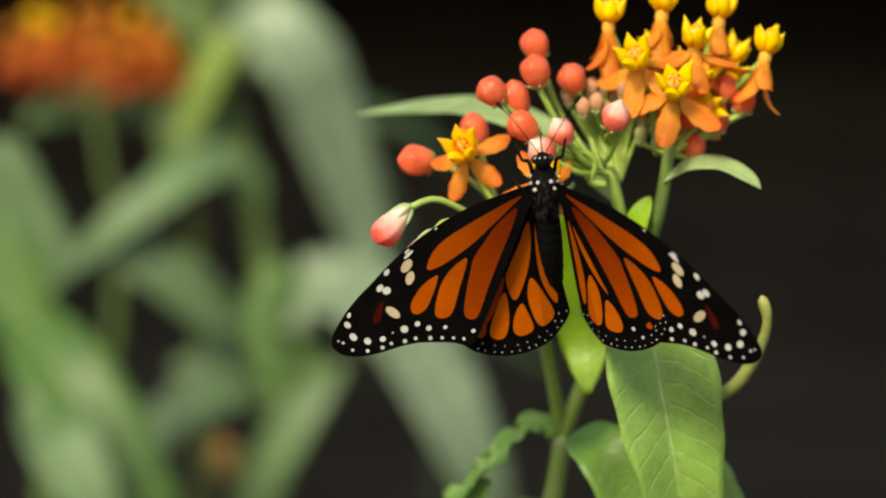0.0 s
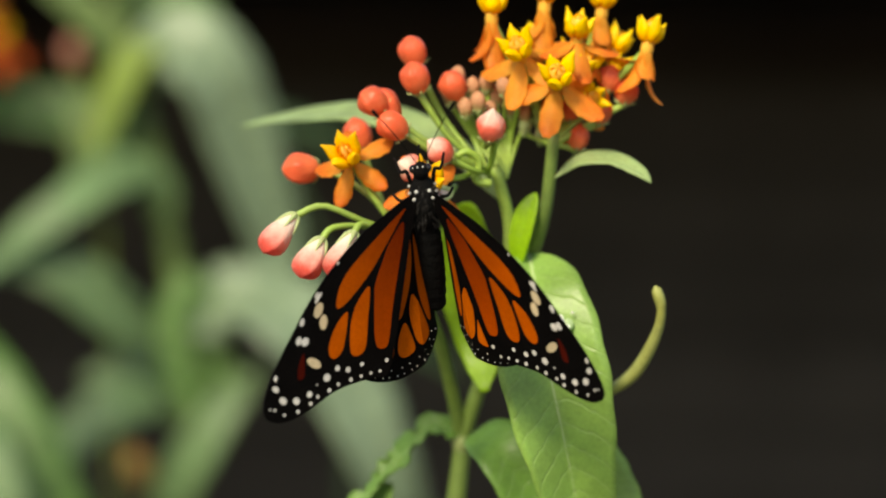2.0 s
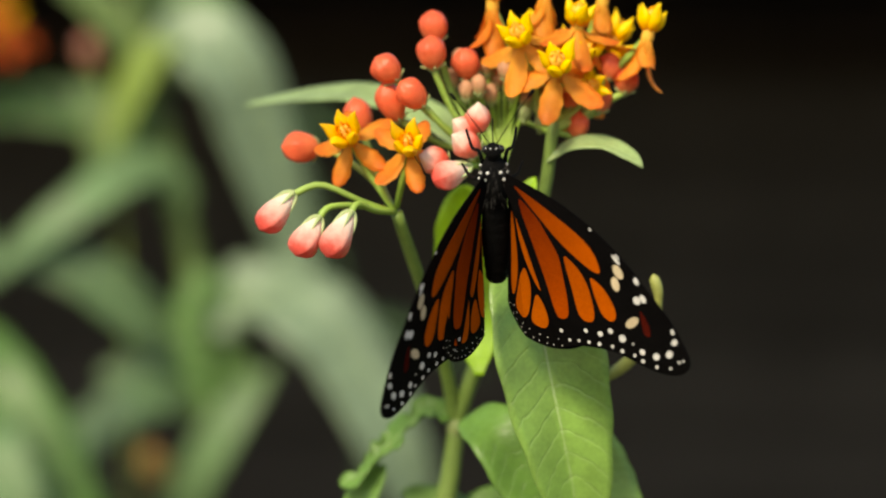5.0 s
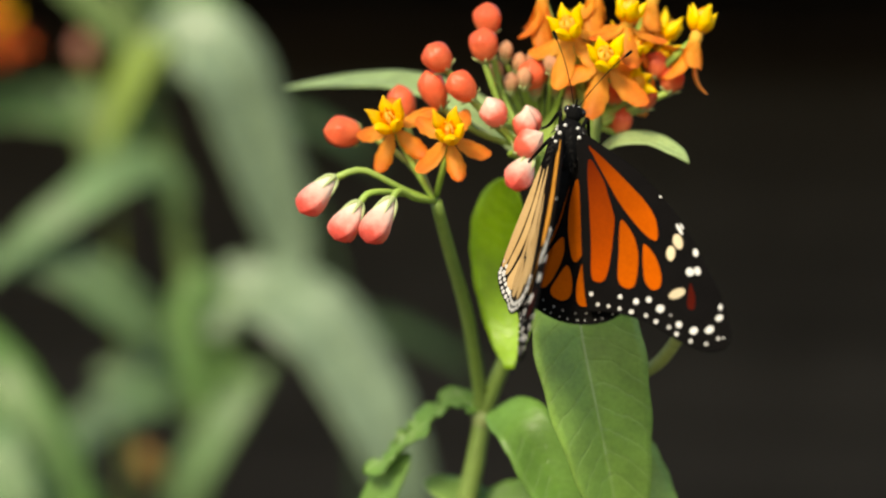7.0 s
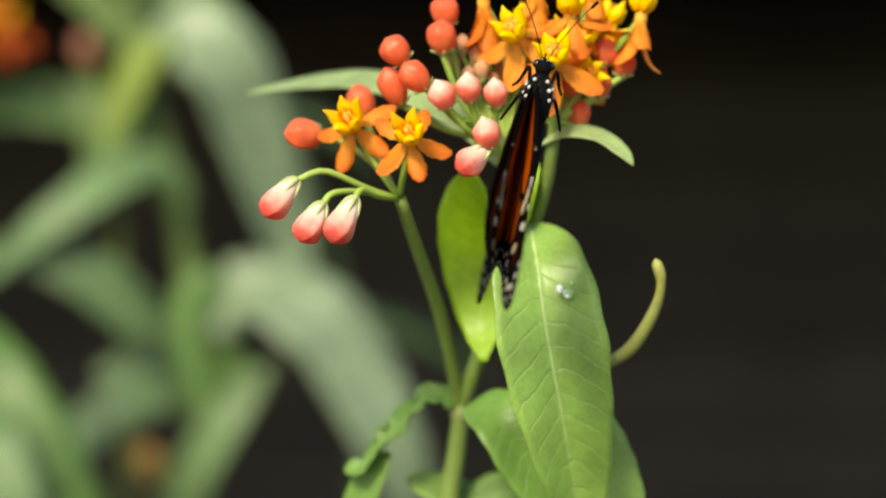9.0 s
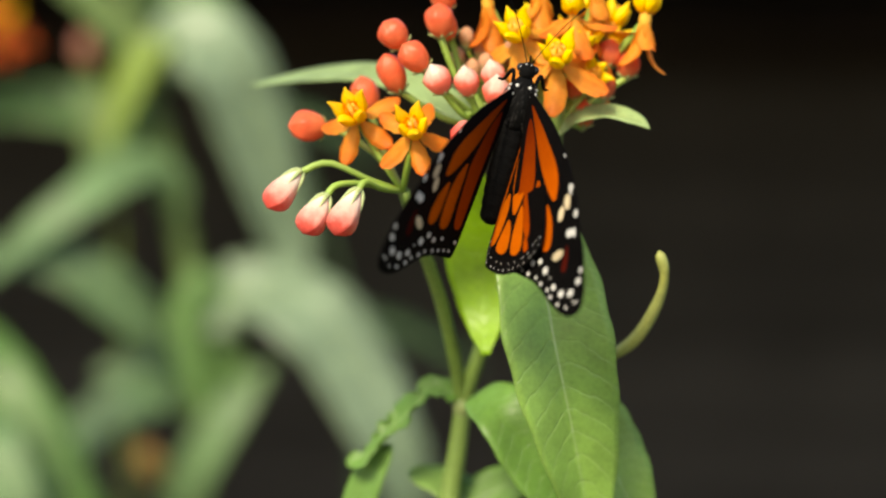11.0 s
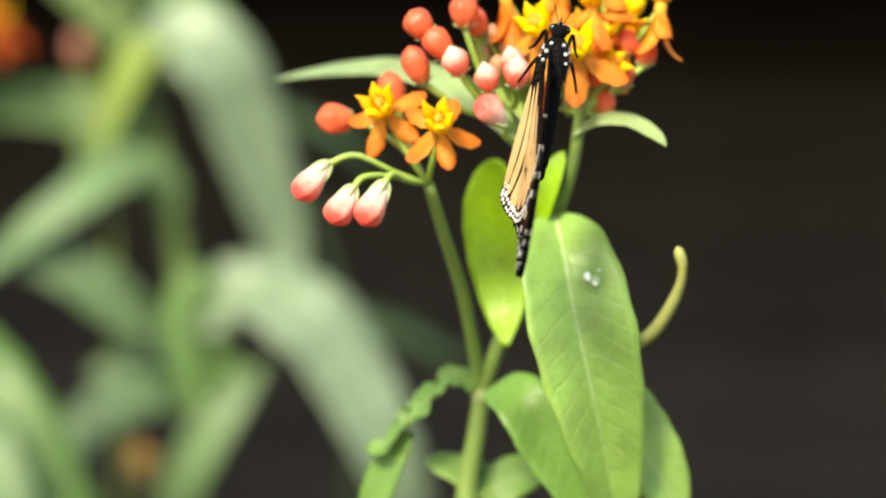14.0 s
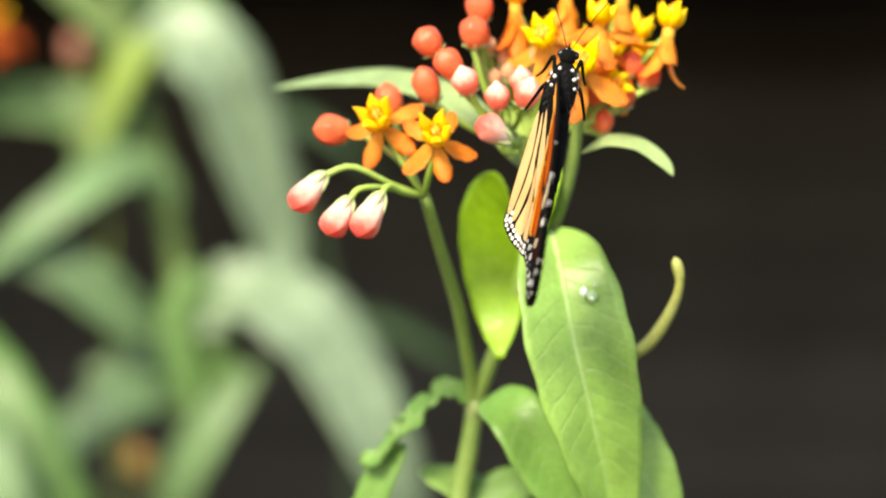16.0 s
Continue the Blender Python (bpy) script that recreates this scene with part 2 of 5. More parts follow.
def leaf(parent, name, points, width, face, mat, fold=0.15, blunt=0.55, label="", rows=30, cols=8, wave=0.02, rib=True, seed=0, peak=0.42, thick=0.00025, bite=0.0):
    """A leaf blade along points, its upper side turned to face, folded along the midrib and waved at the edge."""
    rnd = random.Random(seed)
    pts = path(points, rows)
    face = Vector(face).normalized()
    bm = bmesh.new()
    uvl = bm.loops.layers.uv.new("leaf")
    grid, coords = [], {}
    ph = rnd.uniform(0, 6)
    for i, q in enumerate(pts):
        s = i / (rows - 1)
        t = (pts[min(i + 1, rows - 1)] - pts[max(i - 1, 0)]).normalized()
        side = t.cross(face).normalized()
        up = side.cross(t).normalized()
        x = s ** (math.log(0.5) / math.log(peak))
        w = width * 0.5 * max(0.015, math.sin(math.pi * min(max(x, 0), 1))) ** blunt
        line = []
        for j in range(cols + 1):
            c = 2 * j / cols - 1
            lift = abs(c) * w * fold + wave * width * math.sin(s * 17 + ph + (1.7 if c > 0 else 0)) * c * c * 0.6
            edge = 1 + 0.02 * math.sin(s * 43 + ph * 2 + (2 if c > 0 else 0)) * abs(c)
            if bite:
                edge *= 1 - bite * abs(c) * max(0.0, noise.noise(Vector((s * 8 + ph, 5.0 if c > 0 else 0.0, 1.3))) + 0.2 + 0.6 * noise.noise(Vector((s * 23 + ph, 9.0 if c > 0 else 2.0, 4.1))))
            v = bm.verts.new(q + side * (c * w * edge) + up * lift)
            coords[v] = (s, 0.5 + 0.5 * c)
            line.append(v)
        grid.append(line)
    for r0, r1 in zip(grid, grid[1:]):
        for j in range(cols):
            f = bm.faces.new((r0[j], r0[j + 1], r1[j + 1], r1[j]))
            for lp in f.loops:
                lp[uvl].uv = coords[lp.vert]
    o = Vector(points[0])
    ob = part(name, bm, mat, parent, label, o)
    sol = ob.modifiers.new("thick", "SOLIDIFY")
    sol.thickness = thick
    sol.offset = 0
    if rib:
        up = face * (thick * 0.5)
        part("midrib", tube([p + up for p in pts[::3]], lambda s: width * 0.013 * (1.15 - s), 16, 6), M_RIB, ob, "", o)
    return ob


def lathe_into(bm, base, axis, profile, seg=15, lobes=0, depth=0.0, uv=None, flats=False):
    """A turned shape: profile of (height, radius) along axis; lobes press grooves into it."""
    ax = Vector(axis).normalized()
    a = ax.orthogonal().normalized()
    b = ax.cross(a)
    rings = []
    for h, r in profile:
        ring = []
        for k in range(seg):
            w = 2 * math.pi * k / seg
            rr = r * (1 - depth * (0.5 + 0.5 * math.cos(lobes * w)) ** 3) if lobes else r
            if flats:
                c = (w + 0.25 * h / profile[-1][0]) % (2 * math.pi / 5) - math.pi / 5
                up = h / profile[-1][0]
                rr *= ((math.cos(math.pi / 5) / math.cos(c)) * 1.09) ** (0.35 + 1.3 * max(0.0, up - 0.25))
            ring.append(bm.verts.new(base + ax * h + (a * math.cos(w) + b * math.sin(w)) * rr))
        rings.append(ring)
    top = profile[-1][0]
    for i, (r0, r1) in enumerate(zip(rings, rings[1:])):
        for k in range(seg):
            f = bm.faces.new((r0[k], r0[(k + 1) % seg], r1[(k + 1) % seg], r1[k]))
            if uv is not None:
                hs = (profile[i][0], profile[i][0], profile[i + 1][0], profile[i + 1][0])
                for lp, h in zip(f.loops, hs):
                    lp[uv].uv = (h / top, k / seg)
    for ring, h in ((rings[0][::-1], 0.0), (rings[-1], 1.0)):
        f = bm.faces.new(ring)
        if uv is not None:
            for lp in f.loops:
                lp[uv].uv = (h, 0.5)
    return bm


def bud(parent, stalk, tip, size, mat, label="", name="flower_bud"):
    """A bud on its stalk, which runs through the points; tip is where the bud ends."""
    end = Vector(stalk[-1])
    axis = (Vector(tip) - end) * (1.0 if mat is M_BUD_PALE else 1.06)
    size *= 0.94
    bm = bmesh.new()
    uv = bm.loops.layers.uv.new("leaf")
    if mat is M_BUD_PALE:
        form = ((0, 0.26), (0.1, 0.45), (0.24, 0.66), (0.4, 0.86), (0.56, 1.0), (0.7, 1.02), (0.82, 0.9), (0.92, 0.6), (1.0, 0.1))
    elif mat is M_BUD_WHITE:
        form = ((0, 0.3), (0.1, 0.62), (0.24, 0.86), (0.4, 1.0), (0.54, 1.02), (0.64, 0.9), (0.78, 0.58), (0.91, 0.25), (1.0, 0.03))
    else:
        form = ((0, 0.3), (0.08, 0.55), (0.2, 0.79), (0.35, 0.94), (0.5, 1.0), (0.62, 0.99), (0.73, 0.9), (0.83, 0.7), (0.92, 0.42), (1.0, 0.05))
    shape = [(h * axis.length, q * size * 0.51) for h, q in form]
    lathe_into(bm, end, axis, shape, 30, 5, 0.10, uv, True)
    ob = part(name, bm, mat, parent, label, Vector(stalk[0]))
    part("stalk", tube(stalk, lambda s: (0.00048 + 0.00018 * s) * (0.7 if size < 0.004 else 1.0), 12, 7), M_STALK, ob)
    cx = bmesh.new()
    ax = axis.normalized()
    long = 0.42 if mat is M_BUD_PALE else 0.17
    for k in range(5):
        q = Matrix.Rotation(2 * math.pi * k / 5 + 0.3, 3, ax) @ ax.orthogonal().normalized()
        out = 0.40 if mat is M_BUD_PALE else 0.46
        tube_into(cx, path([end - ax * 0.0004, end + ax * 0.0003 + q * size * 0.2, end + ax * axis.length * long * 0.6 + q * size * out * 0.84, end + ax * axis.length * long + q * size * out], 6), lambda s: (0.00062 if long > 0.3 else 0.0005) * (1.05 - s), 6)
    part("calyx", cx, M_CALYX, ob)
    return ob


def flower(parent, stalk, axis, mat, scale=1.0, spin=0.0, droop=1.0, label="", name="flower", flat=0.1, hood=None):
    """A milkweed flower: five petals bent back, a short column, a crown of five yellow hoods, each with its horn."""
    base = Vector(stalk[-1])
    ax = Vector(axis).normalized()
    ref = ax.orthogonal().normalized()
    k = scale * 0.001
    bm = bmesh.new()
    lathe_into(bm, base, ax, [(-1.2 * k, 0.5 * k), (-0.6 * k, 0.9 * k), (0, 1.1 * k), (0.8 * k, 1.0 * k), (1.6 * k, 1.1 * k), (3.4 * k, 1.2 * k), (4.2 * k, 1.1 * k), (4.6 * k, 0.5 * k)], 12)
    ob = part(name, bm, M_PETAL, parent, label, Vector(stalk[0]))
    part("stalk", tube(stalk, lambda s: 0.00055 + 0.0002 * s, 10, 7), M_STALK, ob)
    for i in range(5):
        q = Matrix.Rotation(2 * math.pi * i / 5 + spin, 3, ax) @ ref
        side = ax.cross(q)
        tw = 0.85 + 0.3 * math.sin(i * 2.3 + spin * 5)
        fl = flat * (0.85 + 0.3 * math.sin(i * 4.1 + spin))
        near = 0.74 if flat < 0.3 else 1.0
        tw *= 1.22 if flat < 0.3 else 1.0
        mid = path([base + q * 0.9 * k + ax * 0.4 * k, base + q * (1.5 + 0.3 * droop + 0.6 * fl) * k - ax * (1.4 - 0.9 * fl) * k, base + q * (2.5 + 0.7 * droop + 1.2 * fl) * near * k - ax * (3.4 - 2.0 * fl) * tw * k,
                    base + q * (4.3 + 0.5 * tw + 1.2 * fl) * near * k - ax * (5.0 + 0.5 * droop - 3.0 * fl) * tw * k, base + q * (6.6 - 0.2 * droop + 1.0 * fl) * near * k - ax * (5.6 + 0.9 * droop - 3.4 * fl) * tw * k], 12)
        if flat < 0.3:
            mid = path([base + q * 0.7 * k + ax * 0.3 * k, base + q * 1.15 * k - ax * 1.3 * k, base + q * 1.35 * k - ax * 3.2 * tw * k,
                        base + q * (2.1 + 0.4 * tw) * k - ax * 5.2 * tw * k, base + q * (3.6 + 0.8 * droop * tw) * k - ax * (6.6 + 0.4 * math.sin(i * 3 + spin)) * tw * k], 12)
        pb = bmesh.new()
        uvl = pb.loops.layers.uv.new("leaf")
        rows = []
        for j, m in enumerate(mid):
            s = j / 11
            w = (1.7 if flat > 0.5 else 1.25 + 0.75 * s) * k * max(0.08, math.sin(math.pi * (0.12 + 0.84 * s) ** 1.35)) ** 0.75 * (1 + 0.07 * math.sin(j * 2.1 + i * 1.7 + spin))
            t = (mid[min(j + 1, 11)] - mid[max(j - 1, 0)]).normalized()
            up = t.cross(side).normalized()
            rows.append([pb.verts.new(m + side * w * c - up * abs(c) ** 2 * w * 0.38) for c in (-1, -0.5, 0, 0.5, 1)])
        for j in range(11):
            for c in range(4):
                f = pb.faces.new((rows[j][c], rows[j][c + 1], rows[j + 1][c + 1], rows[j + 1][c]))
                for lp, s in zip(f.loops, (j, j, j + 1, j + 1)):
                    lp[uvl].uv = (s / 11, c / 4)
        bmesh.ops.solidify(pb, geom=pb.faces, thickness=0.00022)
        part("petal", pb, mat, ob)
        hb = bmesh.new()
        uvl = hb.loops.layers.uv.new("leaf")
        c = k * (1.2 if hood is M_HOOD_AMBER else 1.0)
        ho = base + ax * 1.3 * c + q * 0.9 * c
        lean = (ax + q * (0.42 + 0.10 * math.sin(i * 1.9 + spin * 3))).normalized()
        tall = 0.80 + 0.12 * math.sin(i * 3.7 + spin * 2)
        lathe_into(hb, ho, lean, [(h * tall * c, w * c) for h, w in ((0, 0.5), (0.7, 0.85), (1.5, 1.12), (2.3, 1.26), (3.1, 1.12), (3.9, 0.78), (4.8, 0.36), (5.6, 0.04))], 12, 2, 0.2, uvl)
        for vert in hb.verts:
            off = vert.co - ho
            far = off.dot(lean) / (5.4 * c)
            vert.co -= q * (off.dot(q) - far * 5.4 * c * lean.dot(q)) * 0.35
            vert.co += q * (1.0 * c * max(0.0, far - 0.6) ** 1.3) + side * (0.12 * c * math.sin(far * 9 + i))
        tube_into(hb, path([ho + ax * 1.2 * c, ho + ax * 3.2 * c - q * 0.1 * c, ho - q * 0.9 * c + ax * 4.0 * c], 7), lambda s: 0.3 * c * (1.1 - s), 6)
        part("crown_hood", hb, hood or M_HOOD, ob)
    return ob


# ---- setting ----
def slab(name, lo, hi, mat, parent=None, label="", kind=""):
    bm = bmesh.new()
    bmesh.ops.create_cube(bm, size=1.0)
    lo, hi = Vector(lo), Vector(hi)
    for v in bm.verts:
        v.co = Vector([(a + b) / 2 + c * (b - a) for a, b, c in zip(lo, hi, v.co)])
    bmesh.ops.bevel(bm, geom=bm.edges, offset=min(hi - lo) * 0.12, segments=2, affect="EDGES")
    if parent is not None:
        return part(name, bm, mat, parent, label, None, False)
    me = bpy.data.meshes.new(name)
    bm.to_mesh(me)
    bm.free()
    me.materials.append(mat)
    return tagged(new(name, me), label, "", "", kind)


def build_setting():
    bm = bmesh.new()
    n = 60
    half = 40.0
    def spread(i):
        c = 2 * i / n - 1
        return half * c * abs(c) ** 1.8
    vs = [[bm.verts.new((spread(i), spread(j) + 1.0, 0.02 * noise.noise(Vector((spread(i) * 3, spread(j) * 3, 0))) - 0.01)) for i in range(n + 1)] for j in range(n + 1)]
    for j in range(n):
        for i in range(n):
            bm.faces.new((vs[j][i], vs[j][i + 1], vs[j + 1][i + 1], vs[j + 1][i]))
    me = bpy.data.meshes.new("ground")
    bm.to_mesh(me)
    bm.free()
    me.materials.append(M_SOIL)
    tagged(new("ground", me), "dark bare garden soil under the plants", "", "", "structure")
    fence = thing("wall_garden", (0, 2.6, 0), "low dark boarded garden wall under an unseen shading slab", "", "", "structure")
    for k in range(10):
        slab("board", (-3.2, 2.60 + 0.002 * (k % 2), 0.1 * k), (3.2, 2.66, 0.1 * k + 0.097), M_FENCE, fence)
    # added dark sheet: stands in for the shade above the wall
    slab("back_panel", (-3.2, 3.00, 0.0), (3.2, 3.06, 1.13), M_VOID, fence, "black sheet behind the wall that stands in for shade")
    # unseen slab, added overhead to keep sun and sky off the wall
    slab("roof", (-3.4, 1.50, 1.13), (3.4, 3.1, 1.17), M_VOID, fence, "unseen overhead slab, added to shade the wall")


build_setting()


# ---- the flowering milkweed ----
NODE = at(815, 690)
plant = thing("milkweed", (NODE.x, D, 0), "flowering tropical milkweed with orange-yellow flowers and coral buds", "plant")


def build_milkweed():
    g = {"left": [], "trio": [], "right": [], "small_leaf": [], "single": {}}
    # stems
    low = at(790, 960, 0.036)
    part("stem", tube([Vector((low.x - 0.004, low.y + 0.004, -0.04)), Vector((low.x - 0.003, low.y + 0.003, 0.2)), Vector((low.x - 0.002, low.y + 0.001, 0.5)), low], lambda s: 0.0034 - 0.0011 * s, 24, 10), M_STEM, plant)
    part("stem", tube([low, at(795, 880, 0.036), at(806, 812, 0.035), at(815, 735, 0.034)], lambda s: 0.0023 - 0.0006 * s, 16, 10), M_STEM, plant)
    bm = bmesh.new()
    lathe_into(bm, at(815, 748, 0.034), (0.02, 0, 1), [(0, 0.0015), (0.001, 0.0020), (0.0026, 0.0021), (0.004, 0.0017), (0.005, 0.0009)], 12)
    part("stem_joint", bm, M_NODE, plant, "slightly swollen stem joint")
    part("branch", tube([at(813, 725, 0.034), at(803, 660, 0.030), at(776, 548, 0.021), at(738, 440, 0.010), at(708, 352, 0.002)], lambda s: 0.0014 - 0.0003 * s, 18, 9), M_STEM, plant)
    part("branch", tube([at(816, 725, 0.034), at(830, 680, 0.032), at(864, 588, 0.028), at(935, 420, 0.018), at(968, 320, 0.010), at(982, 215, 0.006), at(985, 182, 0.006)], lambda s: 0.0017 - 0.0007 * s, 22, 9), M_STEM, plant)
    part("branch", tube([at(872, 582, 0.028), at(895, 460, 0.020), at(905, 350, 0.012), at(880, 240, 0.007)], lambda s: 0.0014 - 0.0003 * s, 18, 9), M_STALK, plant)
    # leaves
    main = leaf(plant, "leaf", [at(938, 398, 0.014), at(950, 470, 0.005), at(968, 600, 0.002), at(994, 740, 0.003), at(1018, 880, 0.008), at(1040, 1040, 0.016)], 0.0196, (0.1, -1, 0.5), M_LEAF, 0.42, 0.82, "broad glossy green leaf that hangs down", 48, 12, 0.035, True, 1, 0.40)
    # thin raised spots that stand in for a glint on the leaf
    for name, u, v, s, m, lift, long in (("sap_smear", 1004, 520, 0.45, M_GLINT_HALO, 0.00016, 1.2), ("sap_drop", 990, 512, 0.30, M_GLINT, 0.0006, 1.5), ("sap_drop", 1003, 525, 0.24, M_GLINT, 0.0004, 1.0), ("sap_drop", 1012, 500, 0.14, M_GLINT, 0.0002, 0.7)):
        bm = bmesh.new()
        lathe_into(bm, at(u, v, 0.0005), (0.1, -1, 0.45), [(-0.0006, 0.0016 * s), (0, 0.0021 * s), (lift * 0.5, 0.0018 * s), (lift * 0.85, 0.0011 * s), (lift, 0.0002)], 14)
        c = at(u, v)
        for q in bm.verts:
            q.co.z = c.z + (q.co.z - c.z) * long
        part(name, bm, m, main, "white spot that stands in for a glint" if m is M_GLINT else "")
    leaf(plant, "leaf", [at(836, 712, 0.022), at(884, 740, 0.014), at(930, 812, 0.013), at(984, 900, 0.013), at(1014, 980, 0.013)], 0.0118, (0.35, -1, 0.05), M_LEAF_DEEP, 0.2, 0.5, "", 26, 8, 0.03, False, 2, 0.4)
    g["side"] = leaf(plant, "leaf", [at(985, 640, 0.014), at(1030, 740, 0.016), at(1080, 840, 0.016), at(1130, 960, 0.016)], 0.0140, (0.1, -1, 0.3), M_LEAF, 0.2, 0.5, "", 26, 8, 0.03, True, 3, 0.5)
    leaf(plant, "leaf", [at(856, 640, 0.020), at(852, 560, 0.024), at(840, 450, 0.024), at(836, 370, 0.021), at(840, 306, 0.016)], 0.0134, (-0.25, -0.9, 0.6), M_LEAF_LIME, 0.12, 0.5, "bright lime leaf, part of its backlit glow put into the colour", 26, 8, 0.01, False, 4, 0.6)
    leaf(plant, "leaf", [at(916, 425, 0.012), at(922, 372, 0.010), at(936, 322, 0.009), at(953, 288, 0.009)], 0.0044, (-0.2, -0.9, 0.5), M_LEAF_LIME, 0.2, 0.6, "small upright lime leaf", 18, 6, 0.02, False, 12, 0.5)
    leaf(plant, "leaf", [at(892, 300, 0.014), at(835, 232, 0.018), at(745, 172, 0.024), at(640, 144, 0.032), at(540, 149, 0.042), at(436, 166, 0.055)], 0.0080, (0.15, -0.75, 0.8), M_LEAF_PALE, 0.12, 0.55, "long pale green leaf", 34, 8, 0.015, True, 6, 0.5)
    leaf(plant, "leaf", [at(810, 710, 0.034), at(770, 706, 0.033), at(731, 732, 0.032), at(694, 772, 0.031), at(655, 816, 0.031), at(612, 838, 0.031)], 0.0086, (-0.75, -0.5, 0.45), M_LEAF_DEEP, 0.35, 0.45, "narrow green leaf with nibbled edges, seen edge-on", 90, 8, 0.12, True, 7, 0.45, 0.00025, 0.7)
    leaf(plant, "leaf", [at(690, 800, 0.032), at(655, 850, 0.033), at(628, 920, 0.034), at(600, 1000, 0.035)], 0.0070, (-0.3, -1, 0.4), M_LEAF_DEEP, 0.2, 0.5, "", 18, 6, 0.03, False, 8, 0.5)
    leaf(plant, "leaf", [at(880, 935, 0.038), at(825, 892, 0.039), at(775, 866, 0.040), at(720, 848, 0.041)], 0.0085, (0.0, -0.7, 0.8), M_LEAF, 0.2, 0.5, "", 18, 6, 0.04, False, 9, 0.5)
    leaf(plant, "leaf", [at(790, 945, 0.038), at(840, 900, 0.039), at(890, 872, 0.040), at(955, 850, 0.041)], 0.0090, (0.0, -1, 0.5), M_LEAF_DEEP, 0.2, 0.5, "", 18, 6, 0.04, False, 10, 0.5)
    g["main"] = main
    g["small_leaf"].append(leaf(plant, "leaf", [at(972, 262, 0.006), at(1015, 232, 0.005), at(1070, 228, 0.004), at(1118, 250, 0.002), at(1143, 272, 0.0)], 0.0042, (0.3, -0.75, 0.75), M_LEAF_PALE, 0.15, 0.78, "small green leaf below the flowers", 22, 6, 0.02, True, 11, 0.55))
    g["tendril"] = part("tendril", tube([at(1040, 650, 0.012), at(1072, 645, 0.011), at(1120, 612, 0.008), at(1158, 550, 0.004), at(1170, 500, 0.001), at(1160, 458, 0.0)], lambda s: 0.00075 + 0.00045 * math.sin(math.pi * min(1.0, s * 1.15)) ** 2 + (0.00028 * math.sin((s - 0.8) * 16) if s > 0.8 else 0.0) - (0.0006 if s > 0.985 else 0), 30, 8), M_TENDRIL, plant, "curled yellow-green shoot", at(1040, 650, 0.012))
    # left umbel
    f0 = at(706, 352, 0.002)
    bud(plant, [f0, at(646, 332, -0.002), at(574, 303, -0.005), at(523, 321, -0.006)], at(467, 383, -0.009), 0.0056, M_BUD_PALE, "drooping pink bud with a pale top")
    bud(plant, [f0, at(640, 340, -0.004), at(590, 342, -0.008), at(570, 364, -0.009)], at(531, 428, -0.012), 0.0057, M_BUD_PALE, "drooping pink bud with a pale top")
    bud(plant, [f0, at(668, 348, -0.005), at(640, 336, -0.009), at(627, 354, -0.010)], at(586, 430, -0.013), 0.0058, M_BUD_PALE, "drooping pink bud with a pale top")
    bud(plant, [f0, at(660, 290, 0.004), at(602, 250, 0.007), at(570, 239, 0.006)], at(507, 237, 0.004), 0.0062, M_BUD, "round coral bud")
    bud(plant, [f0, at(676, 290, 0.008), at(648, 212, 0.010)], at(632, 152, 0.009), 0.0056, M_BUD, "coral bud behind the open flowers")
    flower(plant, [f0, at(676, 306, 0.0), at(627, 227, -0.002)], (-0.25, -0.85, 0.42), M_PETAL_RED, 1.04, 0.4, 0.8, "orange and yellow flower, fully open", "flower", 1.4, M_HOOD_AMBER)
    g["low_flower"] = flower(plant, [f0, at(714, 310, -0.003), at(725, 254, -0.006)], (-0.05, -0.84, 0.4), M_PETAL_RED, 1.0, 1.0, 0.6, "orange and yellow flower, fully open", "flower", 1.3, M_HOOD_AMBER)
    # bud umbel
    f1 = at(866, 248, 0.006)
    trio = [((783, 92), (781, 36), 0.0058, M_BUD, 0.002), ((790, 45), (786, -8), 0.0056, M_BUD, 0.006), ((716, 108), (684, 68), 0.0058, M_BUD, 0.0)]
    for e, tp, sz, m, d in trio:
        g["trio"].append(bud(plant, [f1, at(0.5 * (866 + e[0]) - 10, 0.5 * (248 + e[1]) + 4, d + 0.002), at(*e, d)], at(*tp, d - 0.002), sz, m, "round coral bud"))
    single = {
        "b1": ((752, 152), (716, 112), 0.0056, M_BUD, -0.002), "b0": ((710, 185), (682, 124), 0.0054, M_BUD, 0.003),
        "b2": ((793, 190), (771, 144), 0.0054, M_BUD_WHITE, -0.003), "b3": ((832, 180), (826, 130), 0.0050, M_BUD_WHITE, -0.002),
        "b4": ((880, 188), (874, 140), 0.0048, M_BUD_WHITE, -0.001), "b5": ((866, 250), (846, 200), 0.0054, M_BUD_WHITE, -0.004),
        "b6": ((862, 262), (812, 304), 0.0056, M_BUD_PALE, -0.004), "b7": ((866, 100), (862, 50), 0.0056, M_BUD, 0.008)}
    for key, (e, tp, sz, m, d) in single.items():
        mid = at(0.5 * (866 + e[0]), 0.5 * (258 + e[1]) + 8, d + 0.003)
        g["single"][key] = bud(plant, [f1, mid, at(*e, d)], at(*tp, d - 0.003), sz, m, "coral bud" if m is M_BUD else "blush white bud")
    part("stalk", tube([at(872, 270, 0.004), at(846, 262, 0.003), at(853, 230, 0.002), at(832, 212, 0.001), at(812, 220, 0.001)], lambda s: 0.0008 - 0.0002 * s, 22, 8), M_STALK, plant, "curled bare flower stalk")
    rnd = random.Random(5)
